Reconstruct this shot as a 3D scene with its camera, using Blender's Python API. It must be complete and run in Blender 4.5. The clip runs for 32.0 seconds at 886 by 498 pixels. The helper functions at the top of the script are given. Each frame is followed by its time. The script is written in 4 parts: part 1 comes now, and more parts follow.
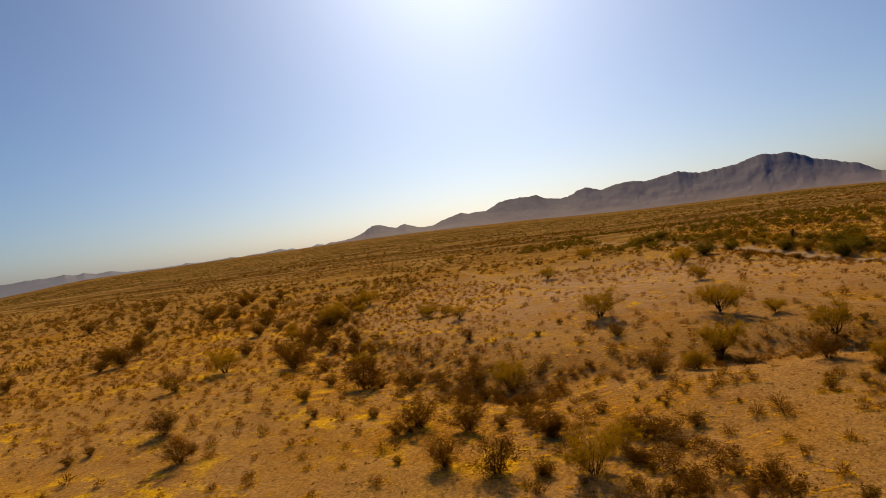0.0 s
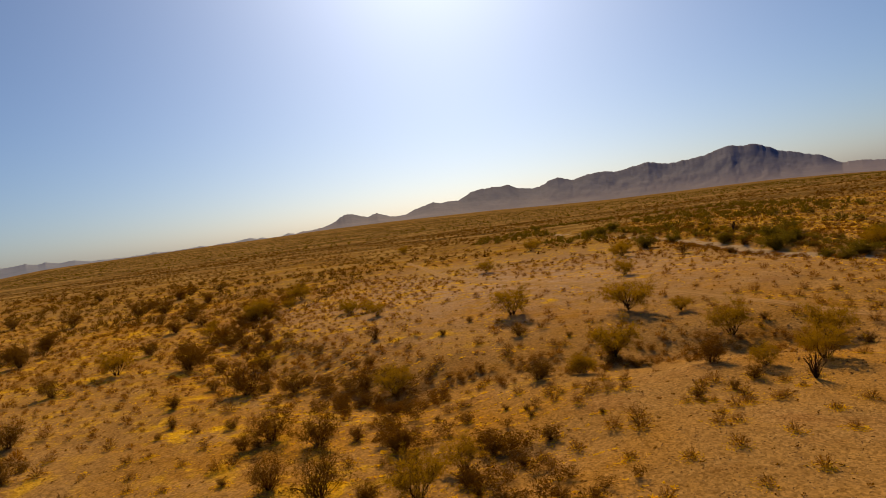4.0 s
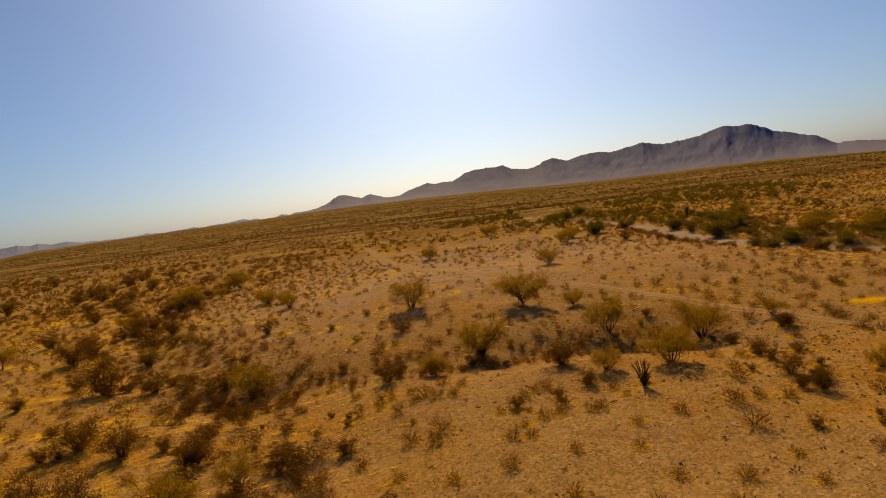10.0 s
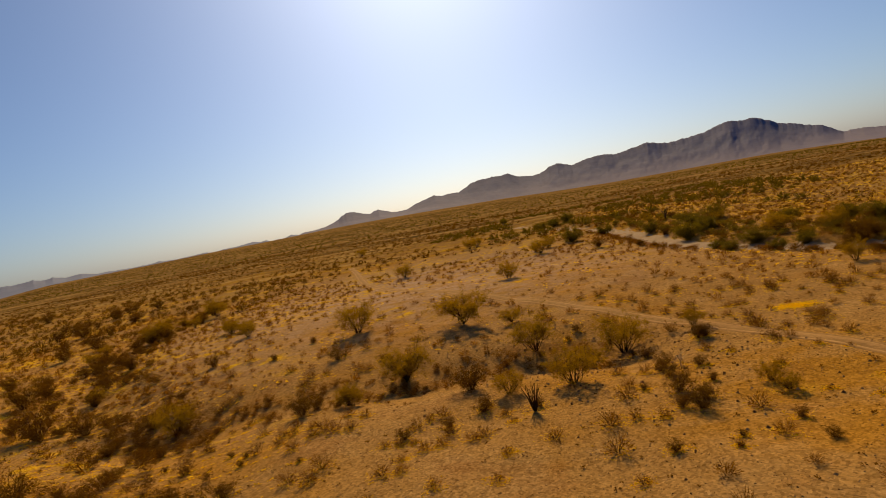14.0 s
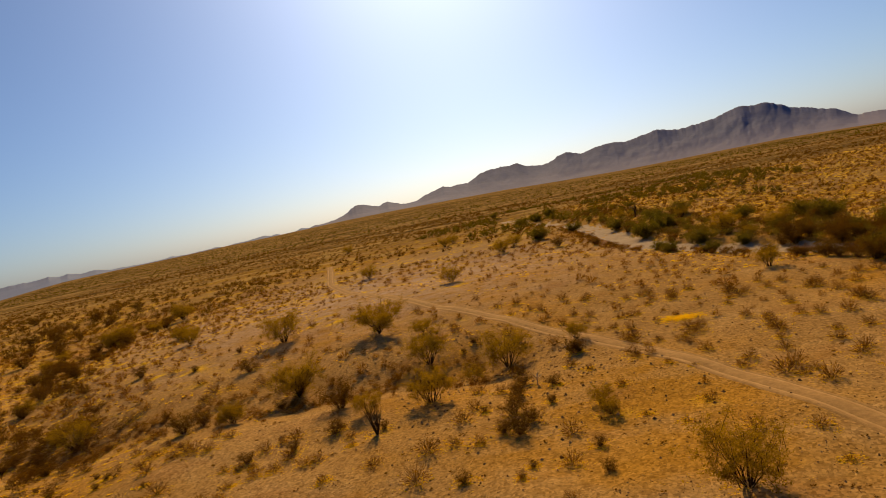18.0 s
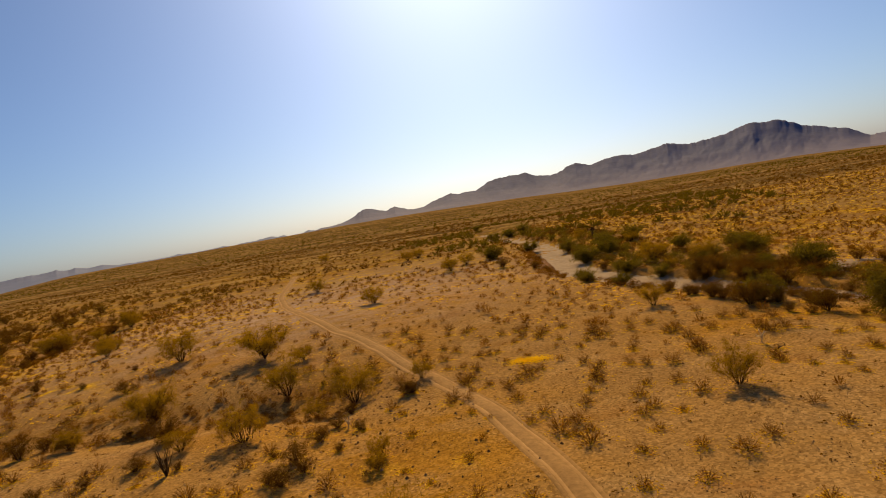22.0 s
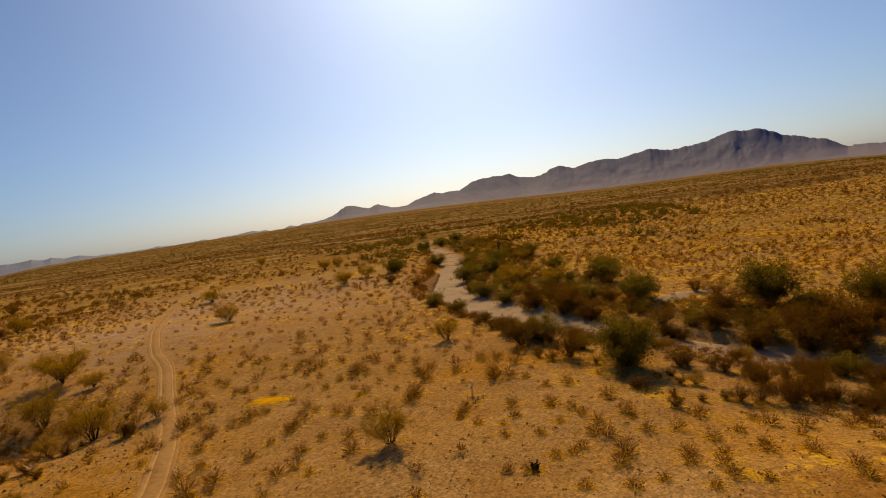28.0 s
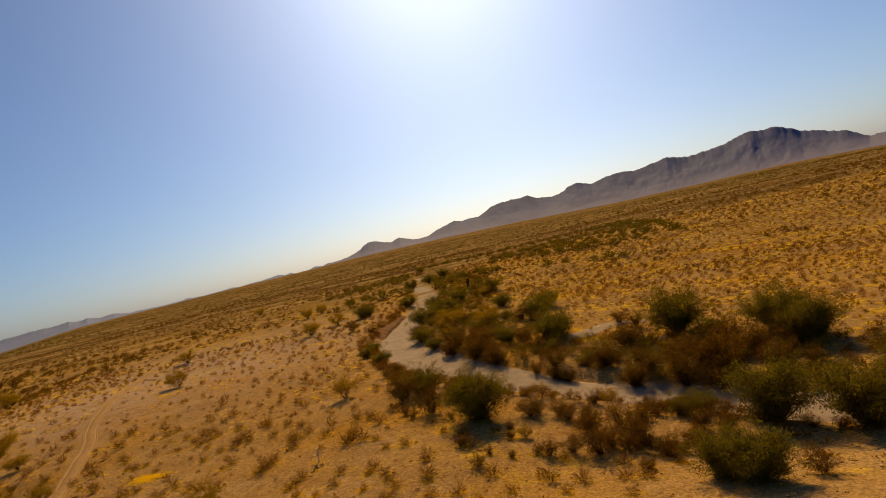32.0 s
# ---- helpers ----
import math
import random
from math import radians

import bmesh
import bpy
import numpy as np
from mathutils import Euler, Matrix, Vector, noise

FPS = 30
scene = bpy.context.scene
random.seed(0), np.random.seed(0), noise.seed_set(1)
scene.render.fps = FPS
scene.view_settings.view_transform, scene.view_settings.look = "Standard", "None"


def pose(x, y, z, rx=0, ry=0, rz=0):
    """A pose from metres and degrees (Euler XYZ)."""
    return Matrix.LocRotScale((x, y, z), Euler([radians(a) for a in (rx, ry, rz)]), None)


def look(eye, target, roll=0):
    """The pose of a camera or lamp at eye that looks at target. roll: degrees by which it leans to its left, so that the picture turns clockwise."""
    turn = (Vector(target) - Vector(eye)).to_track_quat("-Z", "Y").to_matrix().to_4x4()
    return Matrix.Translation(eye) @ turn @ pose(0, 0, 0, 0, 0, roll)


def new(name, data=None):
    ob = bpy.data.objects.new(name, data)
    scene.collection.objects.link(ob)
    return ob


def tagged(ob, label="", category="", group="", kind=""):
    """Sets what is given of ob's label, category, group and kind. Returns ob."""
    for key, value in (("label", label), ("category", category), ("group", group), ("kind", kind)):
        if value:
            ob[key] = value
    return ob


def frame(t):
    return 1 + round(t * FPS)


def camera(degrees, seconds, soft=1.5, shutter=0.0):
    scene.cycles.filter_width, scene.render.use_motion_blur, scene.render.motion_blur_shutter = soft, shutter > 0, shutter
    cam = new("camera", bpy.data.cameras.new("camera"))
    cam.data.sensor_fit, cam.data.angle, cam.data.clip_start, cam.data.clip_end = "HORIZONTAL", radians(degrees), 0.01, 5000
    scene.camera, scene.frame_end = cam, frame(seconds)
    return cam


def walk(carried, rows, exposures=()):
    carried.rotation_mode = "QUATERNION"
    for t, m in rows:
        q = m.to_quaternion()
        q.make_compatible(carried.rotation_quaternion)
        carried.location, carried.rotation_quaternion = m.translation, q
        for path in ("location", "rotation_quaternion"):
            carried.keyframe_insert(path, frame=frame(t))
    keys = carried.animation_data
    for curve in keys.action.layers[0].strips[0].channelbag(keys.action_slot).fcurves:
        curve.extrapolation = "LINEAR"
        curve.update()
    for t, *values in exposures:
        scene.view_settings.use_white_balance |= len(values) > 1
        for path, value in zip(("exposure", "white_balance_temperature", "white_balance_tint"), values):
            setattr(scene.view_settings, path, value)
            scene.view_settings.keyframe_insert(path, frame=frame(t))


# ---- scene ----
# ---------------------------------------------------------------- camera
cam = camera(72.2, 32.0, soft=0.6)
# seconds, place, then heading (to the left of +y), pitch and lean in degrees
PATH = [
    (0, -19.21, -11.49, 15.75, 10.10, -1.60, -7.68),
    (0.5, -18.07, -10.40, 15.83, 12.78, -4.80, -8.19),
    (1, -16.82, -9.70, 15.73, 13.91, -3.93, -7.55),
    (1.5, -15.77, -9.31, 15.51, 10.70, -1.06, -7.85),
    (2, -14.76, -8.60, 15.40, 7.51, -1.54, -8.44),
    (2.5, -13.59, -7.79, 15.40, 7.17, -3.06, -8.02),
    (3, -12.37, -7.19, 15.35, 7.28, -3.05, -8.14),
    (3.5, -11.15, -6.61, 15.28, 7.14, -3.03, -7.78),
    (5.5, -5.56, -4.25, 14.90, 11.30, -2.60, -6.22),
    (6, -4.31, -3.70, 14.76, 11.84, -2.89, -5.88),
    (6.5, -3.19, -3.28, 14.66, 12.03, -2.16, -6.40),
    (7, -2.15, -2.82, 14.62, 11.81, -2.34, -7.14),
    (7.5, -1.01, -2.40, 14.55, 12.38, -2.36, -8.17),
    (8, -0.01, -2.24, 14.36, 10.59, -0.83, -7.25),
    (8.5, 0.92, -2.15, 14.13, 10.40, 0.60, -7.08),
    (9, 2.04, -1.49, 14.32, 10.09, -2.76, -7.92),
    (9.5, 3.17, -1.33, 14.49, 8.64, -1.90, -6.04),
    (10, 4.20, -0.90, 14.62, 7.68, -4.77, -7.54),
    (10.5, 5.30, -0.69, 14.65, 7.93, -3.84, -4.91),
    (11, 6.48, -0.38, 14.63, 9.03, -5.00, -6.85),
    (11.5, 7.69, -0.04, 14.60, 9.26, -6.32, -8.71),
    (12, 8.81, -0.00, 14.44, 7.91, -4.15, -9.62),
    (12.5, 10.08, 0.20, 14.40, 8.34, -3.13, -10.06),
    (13, 11.43, 0.54, 14.41, 8.97, -3.69, -10.58),
    (13.5, 12.70, 0.79, 14.41, 8.87, -3.69, -10.75),
    (14, 14.05, 1.01, 14.42, 8.56, -3.54, -10.80),
    (14.5, 15.47, 1.36, 14.48, 8.43, -4.29, -11.11),
    (15, 16.93, 1.64, 14.52, 8.39, -4.59, -10.76),
    (15.5, 18.39, 1.88, 14.54, 8.30, -4.69, -10.84),
    (17.5, 25.16, 2.71, 14.41, 9.58, -3.75, -11.22),
    (18, 27.05, 2.89, 14.42, 9.81, -4.18, -11.73),
    (18.5, 29.00, 3.18, 14.44, 10.02, -4.25, -11.28),
    (19, 30.90, 3.51, 14.46, 10.01, -3.98, -11.40),
    (19.5, 32.81, 3.98, 14.41, 10.17, -4.14, -11.19),
    (20, 34.74, 4.37, 14.38, 10.30, -3.82, -11.36),
    (20.5, 36.74, 4.89, 14.39, 10.40, -4.75, -10.73),
    (21, 38.79, 5.25, 14.39, 10.26, -3.70, -10.29),
    (21.5, 40.76, 5.73, 14.39, 10.40, -3.88, -9.90),
    (22, 42.71, 6.20, 14.31, 10.45, -3.46, -9.83),
    (22.5, 44.62, 6.74, 14.28, 10.24, -3.19, -10.20),
    (23, 46.58, 7.28, 14.23, 9.75, -2.25, -10.29),
    (23.5, 48.41, 7.88, 14.31, 9.49, -2.97, -9.97),
    (24, 50.35, 8.31, 14.39, 9.42, -2.90, -10.73),
    (24.5, 52.28, 8.59, 14.45, 9.30, -2.29, -12.06),
    (25, 54.21, 8.87, 14.51, 8.80, -1.87, -10.52),
    (25.5, 56.15, 9.27, 14.58, 9.36, -2.88, -9.88),
    (27.5, 64.30, 10.37, 14.41, 8.95, -0.64, -7.57),
    (28, 66.29, 10.79, 14.62, 9.13, -3.81, -8.32),
    (28.5, 68.23, 11.10, 14.72, 9.45, -6.30, -6.94),
    (29, 70.39, 11.13, 14.69, 10.36, -4.48, -7.44),
    (29.5, 72.40, 11.23, 14.67, 10.38, -3.96, -9.78),
    (30, 74.59, 11.17, 14.60, 10.96, -1.83, -12.92),
    (30.5, 76.71, 11.45, 14.70, 11.46, -3.69, -10.64),
    (31, 79.12, 11.44, 14.80, 12.48, -2.43, -12.38),
    (31.5, 81.65, 11.50, 14.94, 12.73, -2.10, -13.90),
    (32, 84.20, 11.45, 15.08, 11.05, -0.77, -13.45),
]


def aim(x, y, z, yaw, pitch, lean):
    a, b = radians(yaw), radians(pitch)
    eye = Vector((x, y, z))
    return look(eye, eye + Vector((-math.sin(a) * math.cos(b), math.cos(a) * math.cos(b), math.sin(b))), lean)


walk(cam, [(t, aim(*p)) for t, *p in PATH], exposures=[(0, 0.31, 6800, 10), (15, 0.31, 6800, 10), (18.5, 0.44, 6600, 10), (25, 0.44, 6600, 10), (28.5, 0.35, 6700, 10), (32, 0.35, 6700, 10)])

# ---------------------------------------------------------------- light
SUN_AZ, SUN_EL = -5.5, 32.0          # azimuth clockwise from +y
world = bpy.data.worlds.new("sky")
scene.world = world
world.use_nodes = True
wn = world.node_tree.nodes
sky = wn.new("ShaderNodeTexSky")
sky.sky_type = "NISHITA"
sky.sun_disc = False
sky.sun_elevation = radians(SUN_EL)
sky.sun_rotation = radians(SUN_AZ)
sky.altitude, sky.air_density, sky.dust_density, sky.ozone_density = 300, 0.9, 1.6, 8.0
world.node_tree.links.new(sky.outputs["Color"], wn["Background"].inputs["Color"])
wn["Background"].inputs["Strength"].default_value = 0.061

sun = new("sun", bpy.data.lights.new("sun", "SUN"))
sun.data.energy, sun.data.angle, sun.data.color = 4.7, radians(0.53), (1.0, 0.69, 0.30)
sd = Vector((math.sin(radians(SUN_AZ)) * math.cos(radians(SUN_EL)), math.cos(radians(SUN_AZ)) * math.cos(radians(SUN_EL)), math.sin(radians(SUN_EL))))
sun.matrix_world = look(sd * 100, (0, 0, 0))


# ---------------------------------------------------------------- materials
def material(name, rough=0.9):
    m = bpy.data.materials.new(name)
    m.use_nodes = True
    t = m.node_tree
    b = t.nodes["Principled BSDF"]
    b.inputs["Roughness"].default_value = rough
    b.inputs["Specular IOR Level"].default_value = 0.03
    return m, t, b


def tex(t, scale, detail=6.0, rough=0.6, vec=None, kind="ShaderNodeTexNoise"):
    n = t.nodes.new(kind)
    n.inputs["Scale"].default_value = scale
    if kind == "ShaderNodeTexNoise":
        n.inputs["Detail"].default_value, n.inputs["Roughness"].default_value = detail, rough
    if vec is not None:
        t.links.new(vec, n.inputs["Vector"])
    return n


def ramp(t, fac, stops):
    r = t.nodes.new("ShaderNodeValToRGB")
    e = r.color_ramp.elements
    while len(e) < len(stops):
        e.new(0.5)
    for k, (p, c) in zip(e, stops):
        k.position, k.color = p, (*c, 1) if len(c) == 3 else c
    t.links.new(fac, r.inputs["Fac"])
    return r.outputs["Color"]


def mix(t, fac, a, b, mode="MIX"):
    n = t.nodes.new("ShaderNodeMix")
    n.data_type, n.blend_type = "RGBA", mode
    for sock, v in ((n.inputs["Factor"], fac), (n.inputs["A"], a), (n.inputs["B"], b)):
        if hasattr(v, "node"):
            t.links.new(v, sock)
        elif isinstance(v, float):
            sock.default_value = v
        else:
            sock.default_value = (*v, 1)
    return n.outputs["Result"]


def bump(t, b, height, strength=0.5, dist=0.05):
    n = t.nodes.new("ShaderNodeBump")
    n.inputs["Strength"].default_value, n.inputs["Distance"].default_value = strength, dist
    t.links.new(height, n.inputs["Height"])
    t.links.new(n.outputs["Normal"], b.inputs["Normal"])


def world_xyz(t):
    return t.nodes.new("ShaderNodeNewGeometry").outputs["Position"]


def stretched(t, vec, s):
    n = t.nodes.new("ShaderNodeMapping")
    n.inputs["Scale"].default_value = s
    t.links.new(vec, n.inputs["Vector"])
    return n.outputs["Vector"]


GREY = (0.0, 0.0, 0.0), (1.0, 1.0, 1.0)


def soil_material():
    m, t, b = material("desert_soil", 0.95)
    b.inputs["Specular IOR Level"].default_value = 0.0
    p = world_xyz(t)
    broad = tex(t, 0.035, 5, 0.55, p).outputs["Fac"]
    patch = tex(t, 0.33, 7, 0.68, p).outputs["Fac"]
    fine = tex(t, 2.2, 8, 0.7, p).outputs["Fac"]
    grit = tex(t, 7.0, 4, 0.7, p).outputs["Fac"]
    tan = ramp(t, fine, [(0.3, (0.225, 0.096, 0.008)), (0.52, (0.30, 0.134, 0.013)), (0.75, (0.37, 0.172, 0.020))])
    pave = ramp(t, fine, [(0.3, (0.22, 0.108, 0.021)), (0.55, (0.285, 0.146, 0.031)), (0.8, (0.345, 0.184, 0.043))])
    c = mix(t, ramp(t, broad, [(0.36, GREY[0]), (0.50, GREY[1])]), tan, pave)
    light = tex(t, 0.10, 6, 0.62, stretched(t, p, (1.0, 1.5, 1.0))).outputs["Fac"]
    c = mix(t, ramp(t, light, [(0.48, GREY[0]), (0.64, (0.6, 0.6, 0.6))]), c,
            ramp(t, fine, [(0.3, (0.21, 0.110, 0.026)), (0.55, (0.34, 0.188, 0.050)), (0.78, (0.46, 0.27, 0.083))]))
    straw = ramp(t, fine, [(0.3, (0.34, 0.15, 0.005)), (0.6, (0.64, 0.36, 0.008)), (0.8, (0.78, 0.50, 0.016))])
    zone = tex(t, 0.045, 3, 0.5, stretched(t, p, (1.0, 1.6, 1.0))).outputs["Fac"]
    # straw lies thicker on the plain and beyond the wash than on the terrace
    side = t.nodes.new("ShaderNodeVectorMath")
    side.operation = "DISTANCE"
    side.inputs[1].default_value = (34, 42, 0)
    t.links.new(stretched(t, p, (1.0, 0.75, 0.0)), side.inputs[0])
    apart = t.nodes.new("ShaderNodeMapRange")
    for k, v in (("From Min", 30.0), ("From Max", 85.0), ("To Min", -0.13), ("To Max", 0.085)):
        apart.inputs[k].default_value = v
    t.links.new(side.outputs["Value"], apart.inputs["Value"])
    zone = mix(t, 1.0, zone, apart.outputs["Result"], "ADD")
    dry = mix(t, 1.0, ramp(t, zone, [(0.49, (0.02, 0.02, 0.02)), (0.63, GREY[1])]), ramp(t, patch, [(0.50, GREY[0]), (0.61, (0.9, 0.9, 0.9))]), "MULTIPLY")
    c = mix(t, dry, c, straw)
    red = tex(t, 0.09, 4, 0.6, stretched(t, p, (1.0, 1.7, 1.0))).outputs["Fac"]
    c = mix(t, ramp(t, red, [(0.55, GREY[0]), (0.70, (0.45, 0.45, 0.45))]), c, (0.20, 0.075, 0.012))
    c = mix(t, ramp(t, grit, [(0.58, GREY[0]), (0.68, (0.38, 0.38, 0.38))]), c, (0.08, 0.038, 0.013))
    cell = tex(t, 6.5, vec=p, kind="ShaderNodeTexVoronoi").outputs["Color"]
    c = mix(t, 0.55, c, ramp(t, cell, [(0.15, (0.45, 0.42, 0.38)), (0.5, (1.0, 1.0, 1.0)), (0.95, (1.7, 1.7, 1.7))]), "MULTIPLY")
    spot = t.nodes.new("ShaderNodeVectorMath")
    spot.operation = "DISTANCE"
    spot.inputs[1].default_value = (-16, 140, 0)
    t.links.new(stretched(t, p, (1.0, 1.0, 0.0)), spot.inputs[0])
    pale = t.nodes.new("ShaderNodeMapRange")
    for k, v in (("From Min", 75.0), ("From Max", 25.0)):
        pale.inputs[k].default_value = v
    t.links.new(spot.outputs["Value"], pale.inputs["Value"])
    paler = mix(t, 1.0, pale.outputs["Result"], ramp(t, patch, [(0.40, (0.8, 0.8, 0.8)), (0.62, GREY[0])]), "MULTIPLY")
    c = mix(t, paler, c, ramp(t, fine, [(0.3, (0.23, 0.135, 0.055)), (0.7, (0.44, 0.30, 0.16))]))
    # far off, brush too small to stand singly covers the soil
    away = t.nodes.new("ShaderNodeSeparateXYZ")
    t.links.new(p, away.inputs[0])
    reach = t.nodes.new("ShaderNodeMapRange")
    for k, v in (("From Min", 120.0), ("From Max", 420.0)):
        reach.inputs[k].default_value = v
    t.links.new(away.outputs["Y"], reach.inputs["Value"])
    brush = tex(t, 0.22, 4, 0.7, p).outputs["Fac"]
    bands = tex(t, 0.006, 5, 0.65, stretched(t, p, (0.35, 1.6, 1.0))).outputs["Fac"]
    scrub = mix(t, ramp(t, bands, [(0.42, GREY[0]), (0.60, GREY[1])]), (0.045, 0.027, 0.008), (0.175, 0.094, 0.022))
    cover = mix(t, 1.0, reach.outputs["Result"], ramp(t, brush, [(0.30, GREY[0]), (0.52, (0.95, 0.95, 0.95))]), "MULTIPLY")
    c = mix(t, cover, c, scrub)
    # open strips of straw between the brush
    strip = tex(t, 0.030, 4, 0.6, stretched(t, p, (0.55, 1.3, 1.0))).outputs["Fac"]
    beyond = t.nodes.new("ShaderNodeMapRange")
    for k, v in (("From Min", 110.0), ("From Max", 260.0), ("To Max", 0.6)):
        beyond.inputs[k].default_value = v
    t.links.new(away.outputs["Y"], beyond.inputs["Value"])
    open_ground = mix(t, 1.0, beyond.outputs["Result"], ramp(t, strip, [(0.52, GREY[0]), (0.60, GREY[1])]), "MULTIPLY")
    c = mix(t, open_ground, c, ramp(t, fine, [(0.3, (0.24, 0.135, 0.025)), (0.7, (0.43, 0.26, 0.06))]))
    c = mix(t, 1.0, c, (1.0, 1.13, 1.75), "MULTIPLY")
    t.links.new(c, b.inputs["Base Color"])
    bump(t, b, grit, 0.5, 0.05)
    return m


def sand_material(name, low, high, grain=1.3):
    m, t, b = material(name, 0.92)
    p = world_xyz(t)
    n = tex(t, grain, 7, 0.65, p).outputs["Fac"]
    g = tex(t, 18.0, 3, 0.6, p).outputs["Fac"]
    c = ramp(t, n, [(0.3, low), (0.72, high)])
    c = mix(t, ramp(t, g, [(0.62, GREY[0]), (0.75, (0.5, 0.5, 0.5))]), c, tuple(v * 0.5 for v in low))
    t.links.new(c, b.inputs["Base Color"])
    bump(t, b, n, 0.5, 0.08)
    return m


def plain_material(name, low, high, scale=6.0, rough=0.85):
    m, t, b = material(name, rough)
    o = t.nodes.new("ShaderNodeTexCoord").outputs["Object"]
    n = tex(t, scale, 6, 0.65, o).outputs["Fac"]
    t.links.new(ramp(t, n, [(0.3, low), (0.7, high)]), b.inputs["Base Color"])
    bump(t, b, n, 0.4, 0.02)
    return m


def leaf_material(name, a, b_, c_, thin=0.42):
    """Leaves: each thing a little different, each clump too, and light shines through."""
    m, t, b = material(name, 0.7)
    info = t.nodes.new("ShaderNodeObjectInfo").outputs["Random"]
    isl = t.nodes.new("ShaderNodeNewGeometry").outputs["Random Per Island"]
    c = mix(t, info, a, b_)
    c = mix(t, ramp(t, isl, [(0.35, GREY[0]), (1.0, (0.8, 0.8, 0.8))]), c, c_)
    t.links.new(c, b.inputs["Base Color"])
    tr = t.nodes.new("ShaderNodeBsdfTranslucent")
    t.links.new(c, tr.inputs["Color"])
    mx = t.nodes.new("ShaderNodeMixShader")
    mx.inputs[0].default_value = thin
    t.links.new(b.outputs[0], mx.inputs[1])
    t.links.new(tr.outputs[0], mx.inputs[2])
    t.links.new(mx.outputs[0], t.nodes["Material Output"].inputs["Surface"])
    return m


def hazed_rock_material(name, low, high, fan):
    """Rock tinted with air haze; its foot blends to fan, paler gravel and haze."""
    m, t, b = material(name, 0.95)
    p = world_xyz(t)
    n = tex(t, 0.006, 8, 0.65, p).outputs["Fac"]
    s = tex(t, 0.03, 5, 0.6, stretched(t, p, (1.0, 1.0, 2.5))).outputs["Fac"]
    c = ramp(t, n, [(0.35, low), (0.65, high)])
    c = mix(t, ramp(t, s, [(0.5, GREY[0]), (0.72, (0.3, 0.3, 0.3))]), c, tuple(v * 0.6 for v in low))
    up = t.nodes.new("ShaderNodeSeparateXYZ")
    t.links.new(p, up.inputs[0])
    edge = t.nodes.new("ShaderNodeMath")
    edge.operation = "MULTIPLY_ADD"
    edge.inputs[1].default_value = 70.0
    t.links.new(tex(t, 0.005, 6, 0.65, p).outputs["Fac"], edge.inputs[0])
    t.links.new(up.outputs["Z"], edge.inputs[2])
    # paler towards the foot: gravel slopes plus low haze painted in by height
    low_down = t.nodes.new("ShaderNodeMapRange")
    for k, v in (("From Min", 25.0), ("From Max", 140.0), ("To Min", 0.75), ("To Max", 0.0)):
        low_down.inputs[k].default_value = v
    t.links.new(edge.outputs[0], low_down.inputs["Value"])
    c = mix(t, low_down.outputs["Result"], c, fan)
    t.links.new(c, b.inputs["Base Color"])
    return m


SOIL = soil_material()
TRACK = sand_material("track_gravel", (0.21, 0.117, 0.040), (0.35, 0.204, 0.073), 2.4)
DUST = sand_material("track_dust", (0.30, 0.172, 0.060), (0.42, 0.250, 0.096))
SAND = sand_material("wash_sand", (0.21, 0.151, 0.096), (0.325, 0.242, 0.163), 0.7)
BANK = sand_material("red_earth", (0.085, 0.034, 0.008), (0.21, 0.09, 0.022), 0.9)
BARK = plain_material("bark", (0.022, 0.012, 0.005), (0.06, 0.033, 0.013))
TWIG = plain_material("dry_twig", (0.045, 0.021, 0.007), (0.12, 0.060, 0.018))
PALE = plain_material("bleached_wood", (0.48, 0.33, 0.13), (0.72, 0.54, 0.27))
CHAR = plain_material("charred_wood", (0.015, 0.010, 0.008), (0.05, 0.032, 0.02))
STONE = leaf_material("desert_stone", (0.19, 0.094, 0.034), (0.16, 0.080, 0.030), (0.50, 0.31, 0.13), 0.05)
OLIVE = leaf_material("olive_leaf", (0.22, 0.122, 0.003), (0.18, 0.104, 0.003), (0.42, 0.24, 0.006), 0.58)
BROWN = leaf_material("brown_leaf", (0.092, 0.036, 0.002), (0.062, 0.031, 0.002), (0.21, 0.096, 0.003), 0.5)
DRY = leaf_material("dry_shrub", (0.115, 0.040, 0.002), (0.095, 0.036, 0.002), (0.34, 0.155, 0.004), 0.5)
GREEN = leaf_material("green_leaf", (0.10, 0.078, 0.004), (0.115, 0.078, 0.004), (0.23, 0.165, 0.007), 0.45)
DEEP = leaf_material("dark_green_leaf", (0.080, 0.058, 0.003), (0.095, 0.062, 0.003), (0.19, 0.125, 0.005))
STRAW = leaf_material("straw", (0.76, 0.47, 0.012), (0.76, 0.47, 0.012), (0.88, 0.60, 0.03), 0.6)
YELLOW = leaf_material("yellow_blossom", (0.85, 0.55, 0.01), (0.85, 0.55, 0.01), (0.90, 0.62, 0.02), 0.6)
# Main range: the blue-violet of air haze is put into its rock colours.
HAZY_ROCK = hazed_rock_material("hazy_mountain_rock", (0.108, 0.121, 0.198), (0.142, 0.154, 0.235), (0.190, 0.172, 0.228))
# Farther ranges: thicker distance haze tinted into the base colours, paler and bluer.
HAZY_FAR_ROCK = hazed_rock_material("hazy_far_rock", (0.145, 0.175, 0.275), (0.18, 0.21, 0.315), (0.19, 0.22, 0.32))

